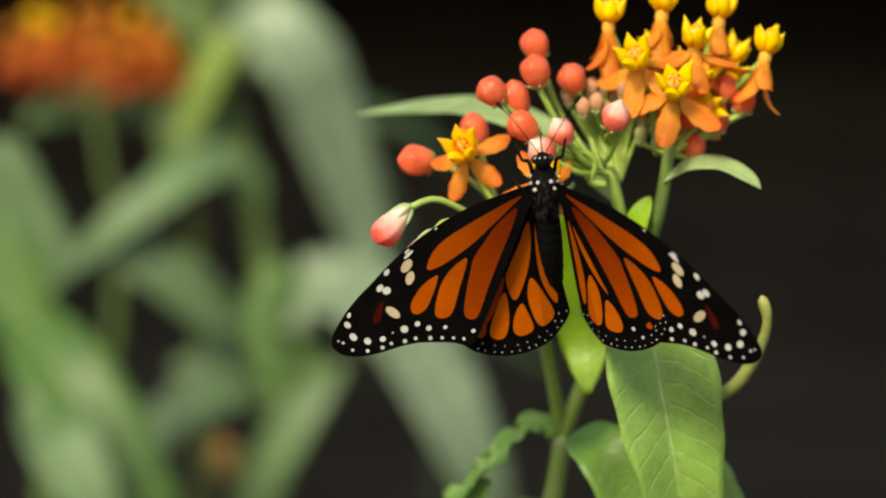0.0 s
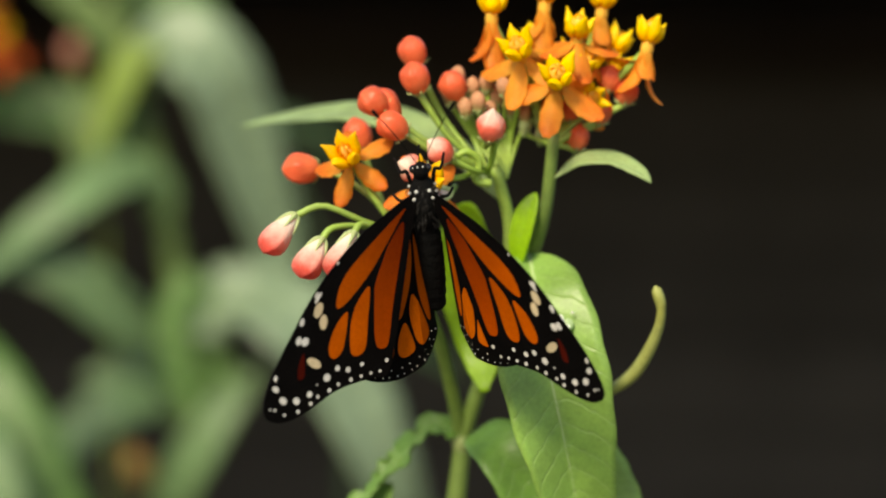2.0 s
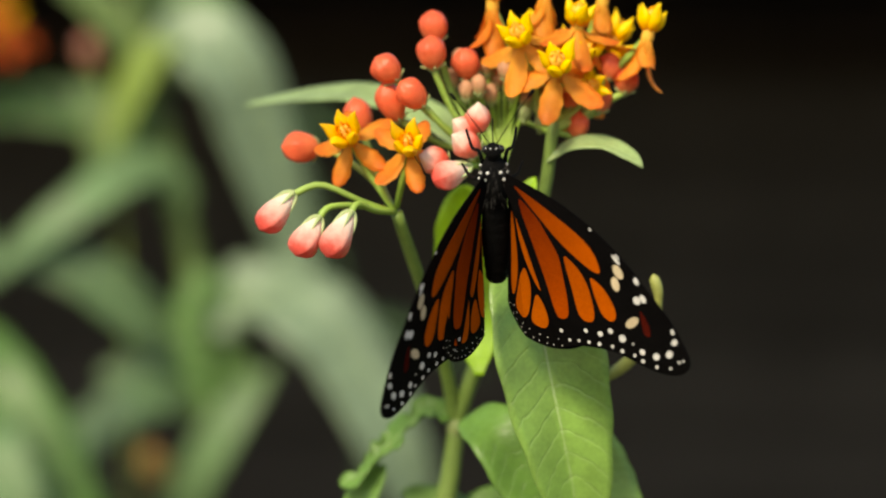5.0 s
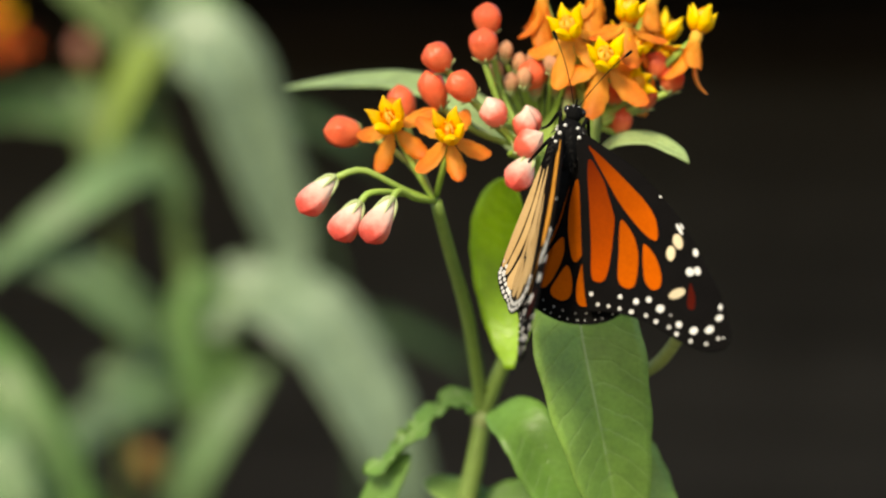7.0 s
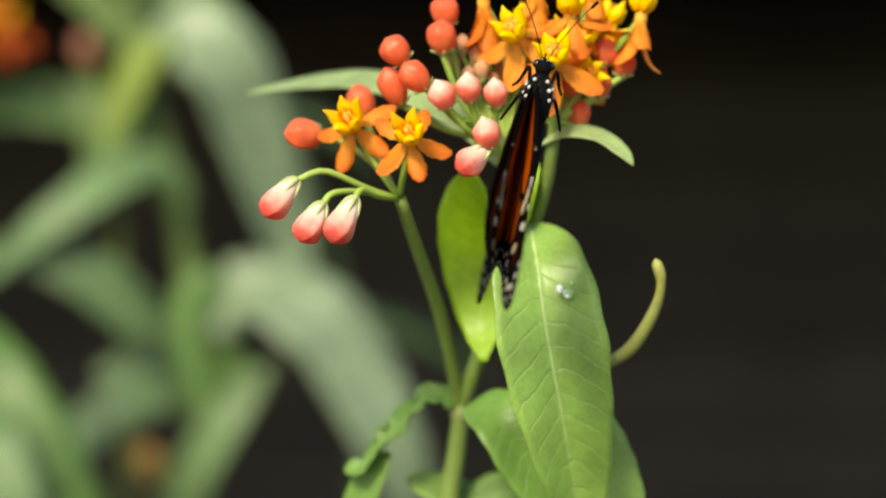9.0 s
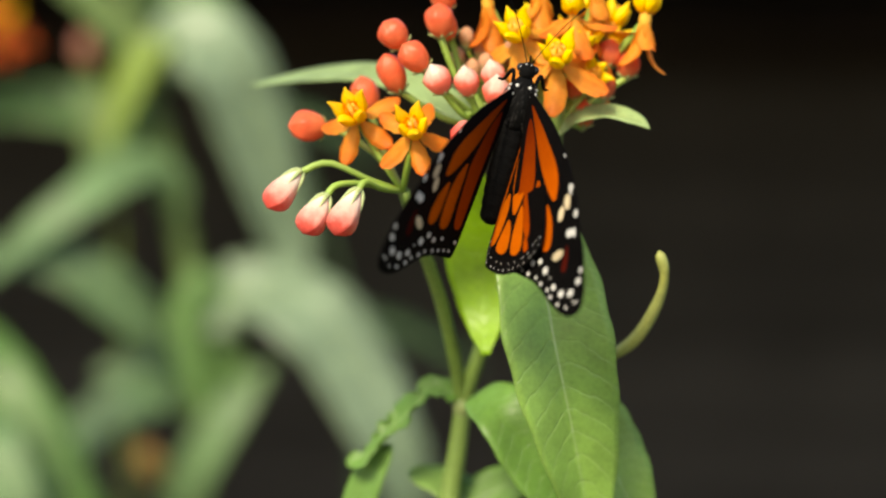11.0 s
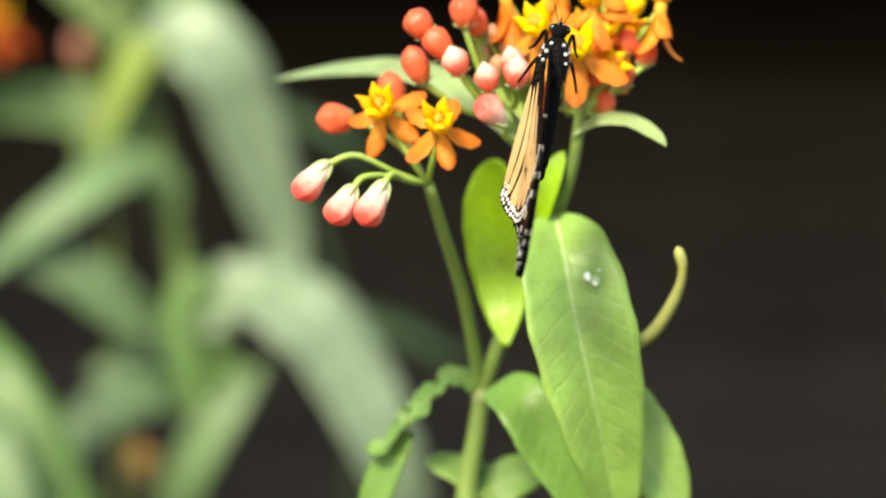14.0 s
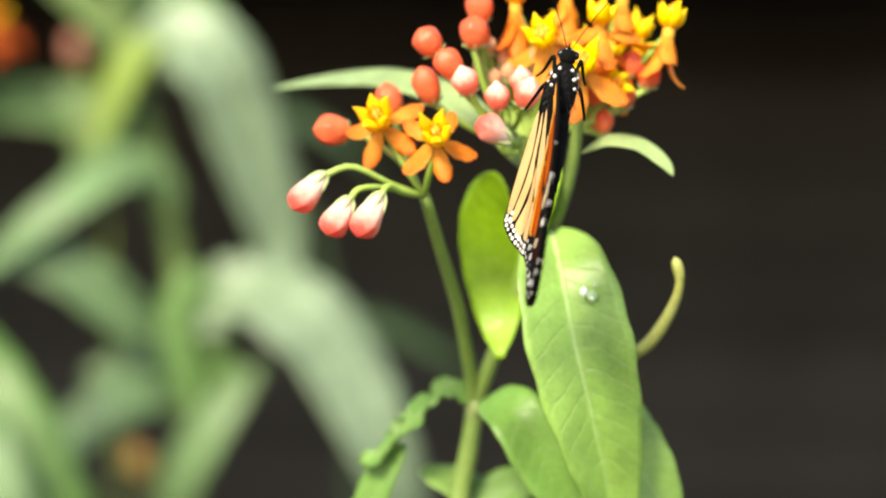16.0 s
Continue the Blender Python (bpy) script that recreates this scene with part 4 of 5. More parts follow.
def build_butterfly():
    b = thing("butterfly", (0, 0, 0), "orange and black monarch butterfly with white dots, feeding on the flower", "butterfly")
    bm = bmesh.new()
    lathe_into(bm, Vector((0, 0.0005, -0.0064)), (0, 0, 1), [(0, 0.0011), (0.0012, 0.0020), (0.003, 0.0025), (0.0055, 0.0026), (0.0075, 0.0022), (0.009, 0.0015), (0.0098, 0.0009)], 18)
    chest = part("thorax", bm, M_BODY, b, "black hairy thorax with white dots")
    rnd = random.Random(12)
    bm = bmesh.new()
    for _ in range(260):
        w, zz = rnd.uniform(0, 2 * math.pi), rnd.uniform(-0.0056, 0.0020)
        rr = 0.0024 * math.sqrt(max(0.1, 1 - ((zz + 0.0009) / 0.0062) ** 2))
        p0 = Vector((rr * math.cos(w), 0.0005 + rr * math.sin(w), zz))
        out = Vector((math.cos(w), math.sin(w), -0.9 + rnd.uniform(-0.4, 0.4))).normalized()
        tube_into(bm, [p0, p0 + out * 0.0006, p0 + out * 0.0011 + Vector((0, 0, -0.0003))], lambda q: 0.00006 * (1.15 - q), 3)
    part("fur", bm, M_FUR, chest, "short grey-black hair")
    bm = bmesh.new()
    prof = [(0, 0.0014)]
    for i in range(8):
        z = 0.0008 + i * 0.00202
        r = 0.0024 * math.sin(math.pi * (0.28 + 0.56 * i / 8)) ** 0.5
        prof += [(z, r), (z + 0.0014, r * 1.01), (z + 0.0017, r * 0.985)]
    prof += [(0.0172, 0.0016), (0.0178, 0.0006)]
    lathe_into(bm, Vector((0, 0.0012, -0.0045)), (0, 0.15, -1), prof, 16)
    part("abdomen", bm, M_BODY, b, "slender black abdomen")
    bm = bmesh.new()
    lathe_into(bm, Vector((0, 0.0, 0.0028)), (0, -0.1, 1), [(0, 0.0009), (0.0005, 0.0013), (0.0014, 0.0015), (0.0022, 0.0013), (0.0028, 0.0006)], 14)
    head = part("head", bm, M_BODY, b)
    for s in (-1, 1):
        bm = bmesh.new()
        bmesh.ops.create_uvsphere(bm, u_segments=12, v_segments=8, radius=0.0008)
        bmesh.ops.translate(bm, verts=bm.verts, vec=(s * 0.00115, -0.0001, 0.0045))
        part("eye", bm, M_EYE, head)
        part("antenna", tube([(s * 0.0005, -0.0006, 0.0056), (s * 0.0022, -0.002, 0.0090), (s * 0.0044, -0.003, 0.0128), (s * 0.0068, -0.0035, 0.0162)], lambda k: 0.00009 + (0.0002 if k > 0.9 else 0), 22, 6), M_BODY, b, "thin clubbed antenna")
        for k, (zz, reach, drop) in enumerate(((0.0014, 0.0043, 0.0014), (-0.0012, 0.0052, -0.0010))):
            part("leg", tube([(s * 0.0018, 0.001, zz), (s * reach * 0.55, 0.0006, zz + drop + 0.0012), (s * reach * 0.8, 0.005, zz + drop), (s * reach, 0.011, zz + drop * 1.6)], lambda q: 0.00042 - 0.0002 * q, 14, 6), M_BODY, b)
        for x, y, z, r in ((1.3, -2.45, 2.1, 0.42), (2.0, -1.9, 0.7, 0.5), (2.35, -1.4, -0.8, 0.42), (2.7, -0.6, 1.5, 0.38), (2.9, 0.2, 0.2, 0.42), (2.8, 0.9, -1.4, 0.42), (0.65, -1.3, 5.1, 0.34), (0.5, -1.25, 6.0, 0.28), (2.6, 0.8, 2.4, 0.36), (2.5, 1.6, 0.9, 0.4)):
            bm = bmesh.new()
            bmesh.ops.create_uvsphere(bm, u_segments=8, v_segments=6, radius=r * 0.00075)
            bmesh.ops.translate(bm, verts=bm.verts, vec=(s * x * 0.00084, y * 0.00086, (z - 1.0) * 0.001))
            part("white_dot", bm, M_WHITE, b)
    part("tongue", tube([(0, -0.0004, 0.0058), (0, 0.002, 0.0072), (0.0002, 0.007, 0.0066), (0.0003, 0.013, 0.0046)], 0.00013, 12, 6), M_BODY, b)
    wings = {(s, f): build_wing(b, s, f) for f in (False, True) for s in (-1, 1)}
    return b, wings


butterfly, wings = build_butterfly()


# ---- what moves ----
def motions():
    # the plant sways: seconds, millimetres right and up at its joint, degrees clockwise
    sway = [
        (0, 5.29, -6.5, 1.95), (0.1, 3.39, -7.56, 1.73), (0.2, 2.78, -7.95, 1.5), (0.3, 2.5, -7.11, 1.28), (0.4, 2.8, -6.29, 1.05),
        (0.5, 2.87, -6.28, 0.83), (0.6, 2.59, -7.12, 1.12), (0.7, 2.89, -7.41, 1.41), (0.8, 3.83, -8.26, 1.69), (0.9, 4.43, -7.33, 1.98),
        (1, 3.16, -6.15, 2.27), (1.1, -0.61, -6.01, 1.97), (1.2, -2.24, -6.39, 1.67), (1.3, -2.37, -6.16, 1.37), (1.4, 1.45, -6.23, 1.07),
        (1.5, 4.2, -6.57, 0.77), (1.6, 5.07, -5.54, 0.42), (1.7, 5.01, -5.91, 0.07), (1.8, 5.01, -5.66, -0.28), (1.9, 1.92, -6.03, -0.63),
        (2, 2.57, -4.89, -0.98), (2.1, 4.53, -5.8, -0.15), (2.2, 7.34, -6.45, 0.68), (2.3, 10.43, -7.69, 1.5), (2.4, 12.32, -9.24, 2.33),
        (2.5, 10.42, -8.34, 3.16), (2.6, 5.5, -7.91, 2.62), (2.7, 3.37, -6.91, 2.08), (2.8, 2.62, -5.64, 1.53), (2.9, 2, -4.94, 0.99),
        (3, 1.51, -5.33, 0.45), (3.1, -1.2, -4.69, 0.35), (3.2, -2.56, -4.07, 0.25), (3.3, -2.39, -3.46, 0.14), (3.4, -1.02, -2.54, 0.04),
        (3.5, -0.22, -1.89, -0.06), (3.6, 1.6, -3, -0.24), (3.7, 2.91, -3.81, -0.42), (3.8, 3.01, -3.72, -0.59), (3.9, 0.38, -1.8, -0.77),
        (4, -2.51, -0.72, -0.95), (4.1, -6.33, -0.98, -0.81), (4.2, -4.9, -1.96, -0.68), (6.3, 2.92, -2.97, 2.21), (6.4, 5.25, -0.01, 2.34),
        (6.5, 4.99, -0.77, 2.48), (6.6, 5.55, -2.89, 2.6), (6.7, 5.53, -5.73, 2.72), (6.8, 5.89, -4.64, 2.85), (6.9, 6.17, -2.32, 2.97),
        (7, 4.85, -0.88, 3.09), (7.1, 1.1, -1.7, 2.89), (7.2, -1.77, -1.9, 2.7), (7.3, -1.37, -2.71, 2.5), (7.4, 2.42, -1.71, 2.31),
        (7.5, 2.87, -0.77, 2.11), (7.6, 3.18, -0.9, 1.83), (7.7, 1.91, -1.15, 1.55), (7.8, 2.59, -1.73, 1.26), (7.9, 4.05, -1.68, 0.98),
        (8, 4.8, -1.25, 0.7), (8.1, 4.52, -1.76, 0.51), (8.2, 4.19, -1.33, 0.32), (8.3, 3.77, -1.45, 0.14), (8.4, 2.34, -1.86, -0.05),
        (8.5, 1.57, -1.05, -0.24), (8.6, 2.76, -0.65, -0.19), (8.7, 3.23, -0.12, -0.14), (8.8, 3.14, -0.42, -0.1), (8.9, 1.13, 0.11, -0.05),
        (9, 0, 0, 0), (9.1, 0.24, -0.48, 0.02), (9.2, 1.34, 0.34, 0.04), (11.3, -1.75, 1.27, 0.4), (11.4, -2.31, 0.7, 0.42),
        (11.5, -0.92, 1.24, 0.44), (11.6, 0.3, 1.89, 0.28), (11.7, 1.04, 3.36, 0.11), (11.8, -0.41, 2.07, -0.05), (11.9, -3.54, 1.33, -0.22),
        (12, -3.68, 2.12, -0.38), (12.1, -3.32, 2.02, 0.05), (12.2, -0.66, 2.9, 0.49), (12.3, 0.09, 1.29, 0.92), (12.4, 1.09, 1.89, 1.36),
        (12.5, 0.33, 1.98, 1.79), (12.6, -1.9, 1.4, 1.78), (12.8, -2.64, 2.26, 1.75), (13, 0.8, 3.63, 1.72), (13.2, 0.03, -0.12, 2.07),
        (13.5, 5.86, 1, 2.59), (13.8, 3.02, 2.54, 1.7), (14, 5.65, 2.37, 1.11), (14.5, 5.57, 2.5, 1.88), (15, 8.98, 0.52, 3.16),
        (15.2, 9.04, 1.06, 2.94), (15.5, 8.99, -1.43, 2.62), (16, 5.17, 0.04, 1.82)]
    foot = ORIGIN[plant.name]

    def away(m, mm):
        """The same pose, moved off along the line of sight by so many millimetres."""
        k = mm * 0.001 / m.translation.y
        return Matrix.Translation((m.translation.x * k, mm * 0.001, (m.translation.z - EYE_Z) * k)) @ m

    def back_off(t):
        """Metres by which the plant leans away from the lens towards the end."""
        f = min(1.0, max(0.0, (t - 11.3) / 1.2))
        return 0.009 * f * f * (3 - 2 * f)

    head = at(740, 300)
    walk(plant, [(t, Matrix.Translation(Vector((head.x, D, head.z - EYE_Z)) * (back_off(t) / D)) @ Matrix.Translation(NODE + Vector((x, 0, z)) * 0.001) @ pose(0, 0, 0, 0, a, 0) @ Matrix.Translation(foot - NODE)) for t, x, z, a in sway])

    def nudge(ob, pivot, tip, rows):
        """Turns a part about pivot so that its tip moves by the given tenths of a millimetre right and down."""
        o = ORIGIN[ob.name]
        out = []
        for t, x, y in rows:
            e0 = tip - pivot
            e1 = e0 + Vector((x, 0, -y)) * 1e-4
            a = math.atan2(e1.x, e1.z) - math.atan2(e0.x, e0.z)
            a = (a + math.pi) % (2 * math.pi) - math.pi
            turn = Matrix.Rotation(a, 4, "Y")
            rest = e1 - turn @ e0
            out.append((t, Matrix.Translation(pivot + rest - foot) @ turn @ Matrix.Translation(o - pivot)))
        walk(ob, out)

    f1 = at(866, 248, 0.006)
    for ob in groups["trio"]:
        nudge(ob, f1, at(760, 70), [(0, -38, 12), (1, -38, 16), (2, -38, 21), (3, -30, 18), (3.5, -27, 16), (4, -22, 12), (6.5, -5, 5), (8, -4, 14), (8.5, -6, 18), (9, 0, 2), (11.5, -12, -14), (12.5, -13, -18), (13, -4, -31), (13.5, 2, -21), (14, -15, -25), (15, 8, -12), (16, 6, -12)])
    rows = {
        "b0": ((696, 155), [(0, 14, -30), (2, -4, -22), (3, 2, 10), (4, 2, 4), (6.5, 0, 2), (8.5, -13, -4), (9, 0, 0), (11.5, -12, -12), (12.5, -13, -14), (13, -3, -24), (13.5, 2, -13), (14, -14, -16), (15, 12, -2), (16, 10, -2)]),
        "b1": ((735, 132), [(0, -12, 37), (2, -34, 32), (3.5, -18, 24), (4, -6, 16), (6.5, 2, 8), (7, 8, 14), (8.5, -14, 26), (9, 0, 4), (11.5, -12, -20), (12.5, -13, -26), (13, -3, -38), (13.5, 2, -29), (14, -14, -34), (15, 12, -20), (16, 10, -20)]),
        "b2": ((782, 167), [(0, -27, 44), (1, -38, 62), (2, -50, 72), (2.5, -20, 74), (3.5, 0, 80), (4, -19, 92), (6.5, 15, 50), (7, 18, 20), (8, -16, 30), (8.5, -10, 28), (9, 0, 0), (11.5, -18, -16), (12.5, -23, -25), (13, -15, -39), (13.5, -12, -32), (14, -30, -38), (15, -6, -26), (16, -8, -26)]),
        "b3": ((828, 152), [(0, -41, 22), (2, -50, 54), (2.5, -2, 72), (3, -8, 66), (3.5, -8, 62), (4, 14, 22), (7, 30, 50), (8, -6, 46), (8.5, -14, 22), (9, 0, 0), (12, -16, 4), (12.5, -17, 4), (13, -8, -7), (13.5, -3, 4), (14, -20, 2), (15, 6, 12), (16, 4, 12)]),
        "b4": ((875, 162), [(0, 14, -16), (1, 8, -4), (2, 2, 3), (2.5, 32, 10), (3.5, 15, 70), (4, -65, 52), (6.5, -10, 40), (7, -12, 34), (8, -10, 16), (8.5, -12, 26), (9, 0, 0), (12, -18, -20), (12.5, -19, -24), (13, -10, -39), (13.5, -5, -32), (14, -22, -38), (15, 0, -26), (16, 0, -26)]),
        "b5": ((857, 222), [(0, 32, -76), (1, 26, -64), (2, 20, -57), (2.5, 50, -50), (3.5, 33, 10), (4, -47, -8), (6.5, 8, 20), (7, 14, 20), (8.5, 20, 34), (9, 6, 10), (12, 20, -72), (12.5, 18, -73), (13, 25, -84), (13.5, 28, -73), (14, 10, -76), (15, 36, -62), (16, 34, -62)]),
        "b6": ((835, 282), [(0, -64, 6), (2, -70, 8), (3, -30, 0), (3.5, -20, -8), (4, -46, 6), (6.5, 8, 0), (7, 16, 10), (9, 0, 0), (11.5, -10, -40), (12.5, -14, -70), (13, -4, -77), (13.5, 2, -63), (14, -14, -62), (15, -6, -52), (16, -6, -52)]),
        "b7": ((864, 75), [(0, -55, 10), (2, -54, 22), (3.5, -43, 18), (4, -38, 14), (6.5, -26, 16), (7, 3, 45), (7.6, -30, 30), (8.5, -76, 10), (9, -80, -6), (11.5, -86, -16), (12.5, -82, -17), (13, -71, -27), (13.5, -63, -16), (14, -77, -18), (16, -70, -20)])}
    for key, (tip, r) in rows.items():
        nudge(groups["single"][key], f1, at(*tip), r)
    nudge(groups["low_flower"], at(706, 352, 0.002), at(728, 240), [(0, 40, 20), (1, 40, 24), (2, 38, 24), (2.5, 24, 30), (3, 18, 36), (3.3, 16, 4), (3.5, 15, -12), (4, 10, -8), (6.3, 0, -13), (8, 0, -8), (9, 0, -4), (16, 0, 0)])
    f2 = at(982, 218, 0.006)
    for ob in groups["right"]:
        nudge(ob, f2, at(980, 85), [(0, 8, -6), (1, 14, -8), (2.5, 14, -16), (3.5, 10, -4), (6.5, 14, -15), (7.5, 12, -8), (9, 0, 0), (11.5, 0, 14), (12, 6, 6), (13, 0, 2), (13.5, 8, 2), (14, -8, 2), (15, 6, 5), (16, 4, 6)])
    for ob in groups["small_leaf"]:
        nudge(ob, at(972, 262, 0.006), at(1143, 267), [(0, 2, -5), (1.5, 6, 2), (2.5, 18, 0), (4, -4, 4), (6.5, 8, -14), (8, 4, 4), (9, -22, 22), (11.5, 0, -38), (12.5, -10, -34), (13, -8, -38), (13.5, 12, 4), (14, -6, 4), (14.5, 0, 15), (15.5, 30, 38), (16, 14, 30)])

    nudge(groups["main"], at(938, 398, 0.008), at(1018, 880, 0.008), [(0, 20, 0), (0.5, 18, 0), (1, 18, 0), (1.5, 20, 0), (2, 4, 0), (2.5, 34, 0), (3, 28, 0), (3.5, 26, 0), (4, 10, 0), (6.5, 32, 0), (7, 40, 0), (7.5, 44, 0), (8, 36, 0), (8.5, 18, 0), (9, 2, 0), (11.5, 16, 0), (12, 20, 0), (12.5, 26, 0), (13, 34, 0), (14, 32, 0), (15, 42, 0), (16, 42, 0)])
    nudge(groups["side"], at(985, 640, 0.014), at(1080, 840, 0.014), [(0, 10, 36), (0.5, 8, 36), (1, 8, 36), (1.5, 10, 36), (2, -3, 36), (2.5, 21, 36), (3, 16, 36), (3.5, 15, 36), (4, 2, 36), (6.5, 20, 36), (7, 26, 36), (7.5, 29, 36), (8, 23, 36), (8.5, 8, 36), (9, -4, 36), (11.5, 14, 0), (12.5, 30, -6), (14.5, 36, -8), (16, 36, -8)])
    nudge(groups["tendril"], at(1040, 650, 0.012), at(1160, 460), [(0, -7, -4), (1.5, -18, -9), (2, 0, -3), (2.5, -15, -26), (3, -2, -16), (4, 4, -2), (9, 0, 0), (12, -2, -6), (13, -11, 0), (14.5, 6, -6), (15, 0, -14), (16, 4, -10)])

    # the flower head behind nods
    nod = ORIGIN[nodding.name]
    walk(nodding, [(t, Matrix.Translation(nod + Vector((x, 0, z)) * 0.001)) for t, x, z in ((0, 3, -3), (0.5, 6, -11), (1, -5, -5), (1.5, -23, -10), (2, -31, 6), (3, -34, 12), (4, -34, 12), (9, -33, 12), (16, -34, 12))])

    # the butterfly: seconds, millimetres right and up, lean, tilt; lift, sweep and twist of its left and of its right forewing;
    # lift and sweep of its left and of its right hindwing, then their twists; millimetres away from the lens
    flight = [
        (0, 4.59, 10.39, -4.6, 22.7, 2.2, 34.8, -2.5, 33.3, 32.9, 4.7, 2.7, 3, 39.4, -12.2, -0.4, 1.3, 0),
        (0.1, 6.98, 6.08, -5, 23.4, 22.2, 37.7, -1.7, 42.8, 33.6, 3.5, 22.2, 2.4, 47.3, -10.6, -0.2, 1, 0),
        (0.2, 5.39, 6.84, -5.3, 24.5, 48.2, 40.4, -1, 40.1, 38.3, 2.3, 47.7, 1.8, 43, -8.9, 0.1, 0.6, 0),
        (0.3, 2.86, 6.83, -4.7, 24.4, 53.3, 36.4, -0.2, 61.4, 39.4, 1.2, 52.3, 1.2, 62.6, -3.3, 0.4, 0.1, 0),
        (0.4, 2.42, 7.59, -5.3, 25.5, 68.5, 41.4, 0.5, 59.6, 41.8, 0.1, 67, 0.6, 59.2, -1.6, 0.6, -0.3, 0),
        (0.5, 4.78, 9.1, -5, 27.5, 61.1, 46.9, 1.3, 60.7, 50.4, -1, 59, 0, 58.6, 0, 0.9, -0.7, 0),
        (0.6, 3.2, 7.29, -5.6, 26.7, 62.4, 38.7, 1.1, 73, 43.4, -2.1, 60.4, 0, 71.8, -0.6, 0.8, -1.8, 0),
        (0.7, 5.52, 6.6, -6.8, 27.8, 67.8, 38.5, 0.9, 63.3, 42.7, -3.2, 65.8, 0, 63, -1.1, 0.7, -2.9, 0),
        (0.8, 6.37, 4.46, -8.1, 28.5, 75.8, 39.4, 0.8, 59.8, 38.2, -4.3, 73.8, 0, 60.4, -1.7, 0.6, -4, 0),
        (0.9, 6.31, 7.05, -8.5, 29.2, 69.6, 36.1, 0.6, 65.4, 38.7, -5.4, 67.5, 0, 66.9, -2.2, 0.4, -5.1, 0),
        (1, 6.11, 9.99, -9.4, 31.6, 68.8, 41.7, 0.4, 58.7, 43.9, -6.5, 66.8, 0, 61.1, -2.8, 0.3, -6.2, 0),
        (1.1, 0.14, 8.39, -9, 29.8, 63, 38.2, 0.4, 67.4, 39.7, -5.4, 61, 0, 69.6, 0.2, 0.3, -5.2, 0),
        (1.2, -1.99, 9.1, -8.6, 28.4, 62.4, 36, 0.3, 64.7, 38.8, -4.4, 60.4, 0, 66.7, 3.1, 0.3, -4.2, 0),
        (1.3, -1.61, 8.95, -6.8, 29.9, 70.1, 35.6, 0.3, 37.9, 58.7, -3.3, 68.2, 0, 39.7, 6, 0.2, -3.2, 0),
        (1.4, 3.57, 5.31, -7, 28.9, 69.7, 37.9, 0.3, 40.4, 56.3, -2.2, 67.8, 0, 42, 8.9, 0.2, -2.2, 0),
        (1.5, 6.69, 6.82, -7.7, 29, 69.2, 49.8, 0.2, 47.4, 53.5, -1.2, 67.2, 0, 48.7, 11.8, 0.2, -1.2, 0),
        (1.6, 4.55, 8.02, -5.9, 27.2, 59.9, 39.8, -0.9, 41.6, 60.2, 0.4, 58.2, 0.7, 43.9, 8.8, -0.5, -0.5, 0),
        (1.7, 3.88, 8.05, -7, 23, 55.7, 39.8, -2, 65.2, 41.7, 1.9, 54.2, 1.4, 68.4, 5.9, -1.1, 0.2, 0),
        (1.8, 2.77, 7.19, -6.9, 22.4, 48.4, 44.1, -3.2, 64.5, 45.4, 3.5, 47.1, -2.9, 68.7, -1.1, -1.8, 0.8, 0),
        (1.9, -2.9, 7.77, -6.8, 20.3, 48.3, 41.6, -4.3, 52.1, 43.1, 5, 47.1, -2.2, 57.2, -4.1, -2.4, 1.5, 0),
        (2, -1.27, 10.21, -6.3, 18.4, 35.9, 39.2, -5.5, 42.3, 42.8, 6.7, 34.9, -1.5, 48.3, -7.1, -2.9, 2, 0),
        (2.1, 3.61, 8.62, -4.8, 20.7, 28.1, 39.4, -4.8, 45.3, 43.1, 4.5, 27.9, -3.1, 51.3, -6.2, -2.3, 1.5, 0),
        (2.2, 8.45, 8.99, -3.8, 22.7, 33.3, 36.3, -4.2, 35.4, 41.4, 2.5, 34, -4.6, 41.4, -5.3, -1.5, 0.8, 0),
        (2.3, 18.21, 8.63, -3.2, 24.7, 73.3, 35.9, -3.5, 21.2, 39.3, 0.5, 74.8, -2.1, 27.2, -0.4, -0.8, 0.1, 0),
        (2.4, 18.42, 5.96, -2.8, 27.1, 45.7, 42.7, -2.9, 25.8, 35.4, -1.4, 47.9, -6.7, 31.8, 0.6, 0, -0.7, 0),
        (2.5, 16.8, 6.97, -0.3, 29.4, 40.3, 37, -2.4, 24, 39.1, -3.5, 43.4, -8.2, 30.2, 1.5, 0.9, -1.3, 0),
        (2.6, 10.04, 9.48, -0.3, 29.2, 40, 39.4, -1.6, 33.8, 40.2, -3, 42.3, -7.6, 39, 2.6, 0.6, -1.5, 0),
        (2.7, 7.81, 10.75, -0.1, 29.3, 47, 42, -0.9, 31.6, 42.7, -2.6, 48.5, -7.1, 35.9, 3.7, 0.5, -1.6, 0),
        (2.8, 7.06, 11.91, 0.3, 29.4, 47.8, 41.5, -0.3, 21.9, 46.1, -2.2, 48.5, -6.6, 25.2, 4.9, 0.4, -1.7, 0),
        (2.9, 5.59, 12.84, 1, 29, 50.5, 37.1, 0.4, 24.7, 48.8, -1.7, 50.4, -6.1, 27.1, 6, 0.3, -1.8, 0),
        (3, 6.44, 11.92, 0.9, 28.9, 48.6, 40.1, 1.1, 28.8, 49.3, -1.3, 47.7, -5.5, 30.2, 7.2, 0.1, -1.9, 0),
        (3.1, 3.19, 12.36, -0.4, 29.7, 48.3, 43.4, 0.7, 35.2, 50.9, -1.5, 47.2, -5.2, 36.9, 7.5, 0, -2.5, 0),
        (3.2, -0.41, 13.78, -1.6, 30.1, 49.5, 41.1, 0.4, 41.1, 51.4, -1.7, 48.1, -4.9, 43.2, 7.8, -0.1, -3.1, 0),
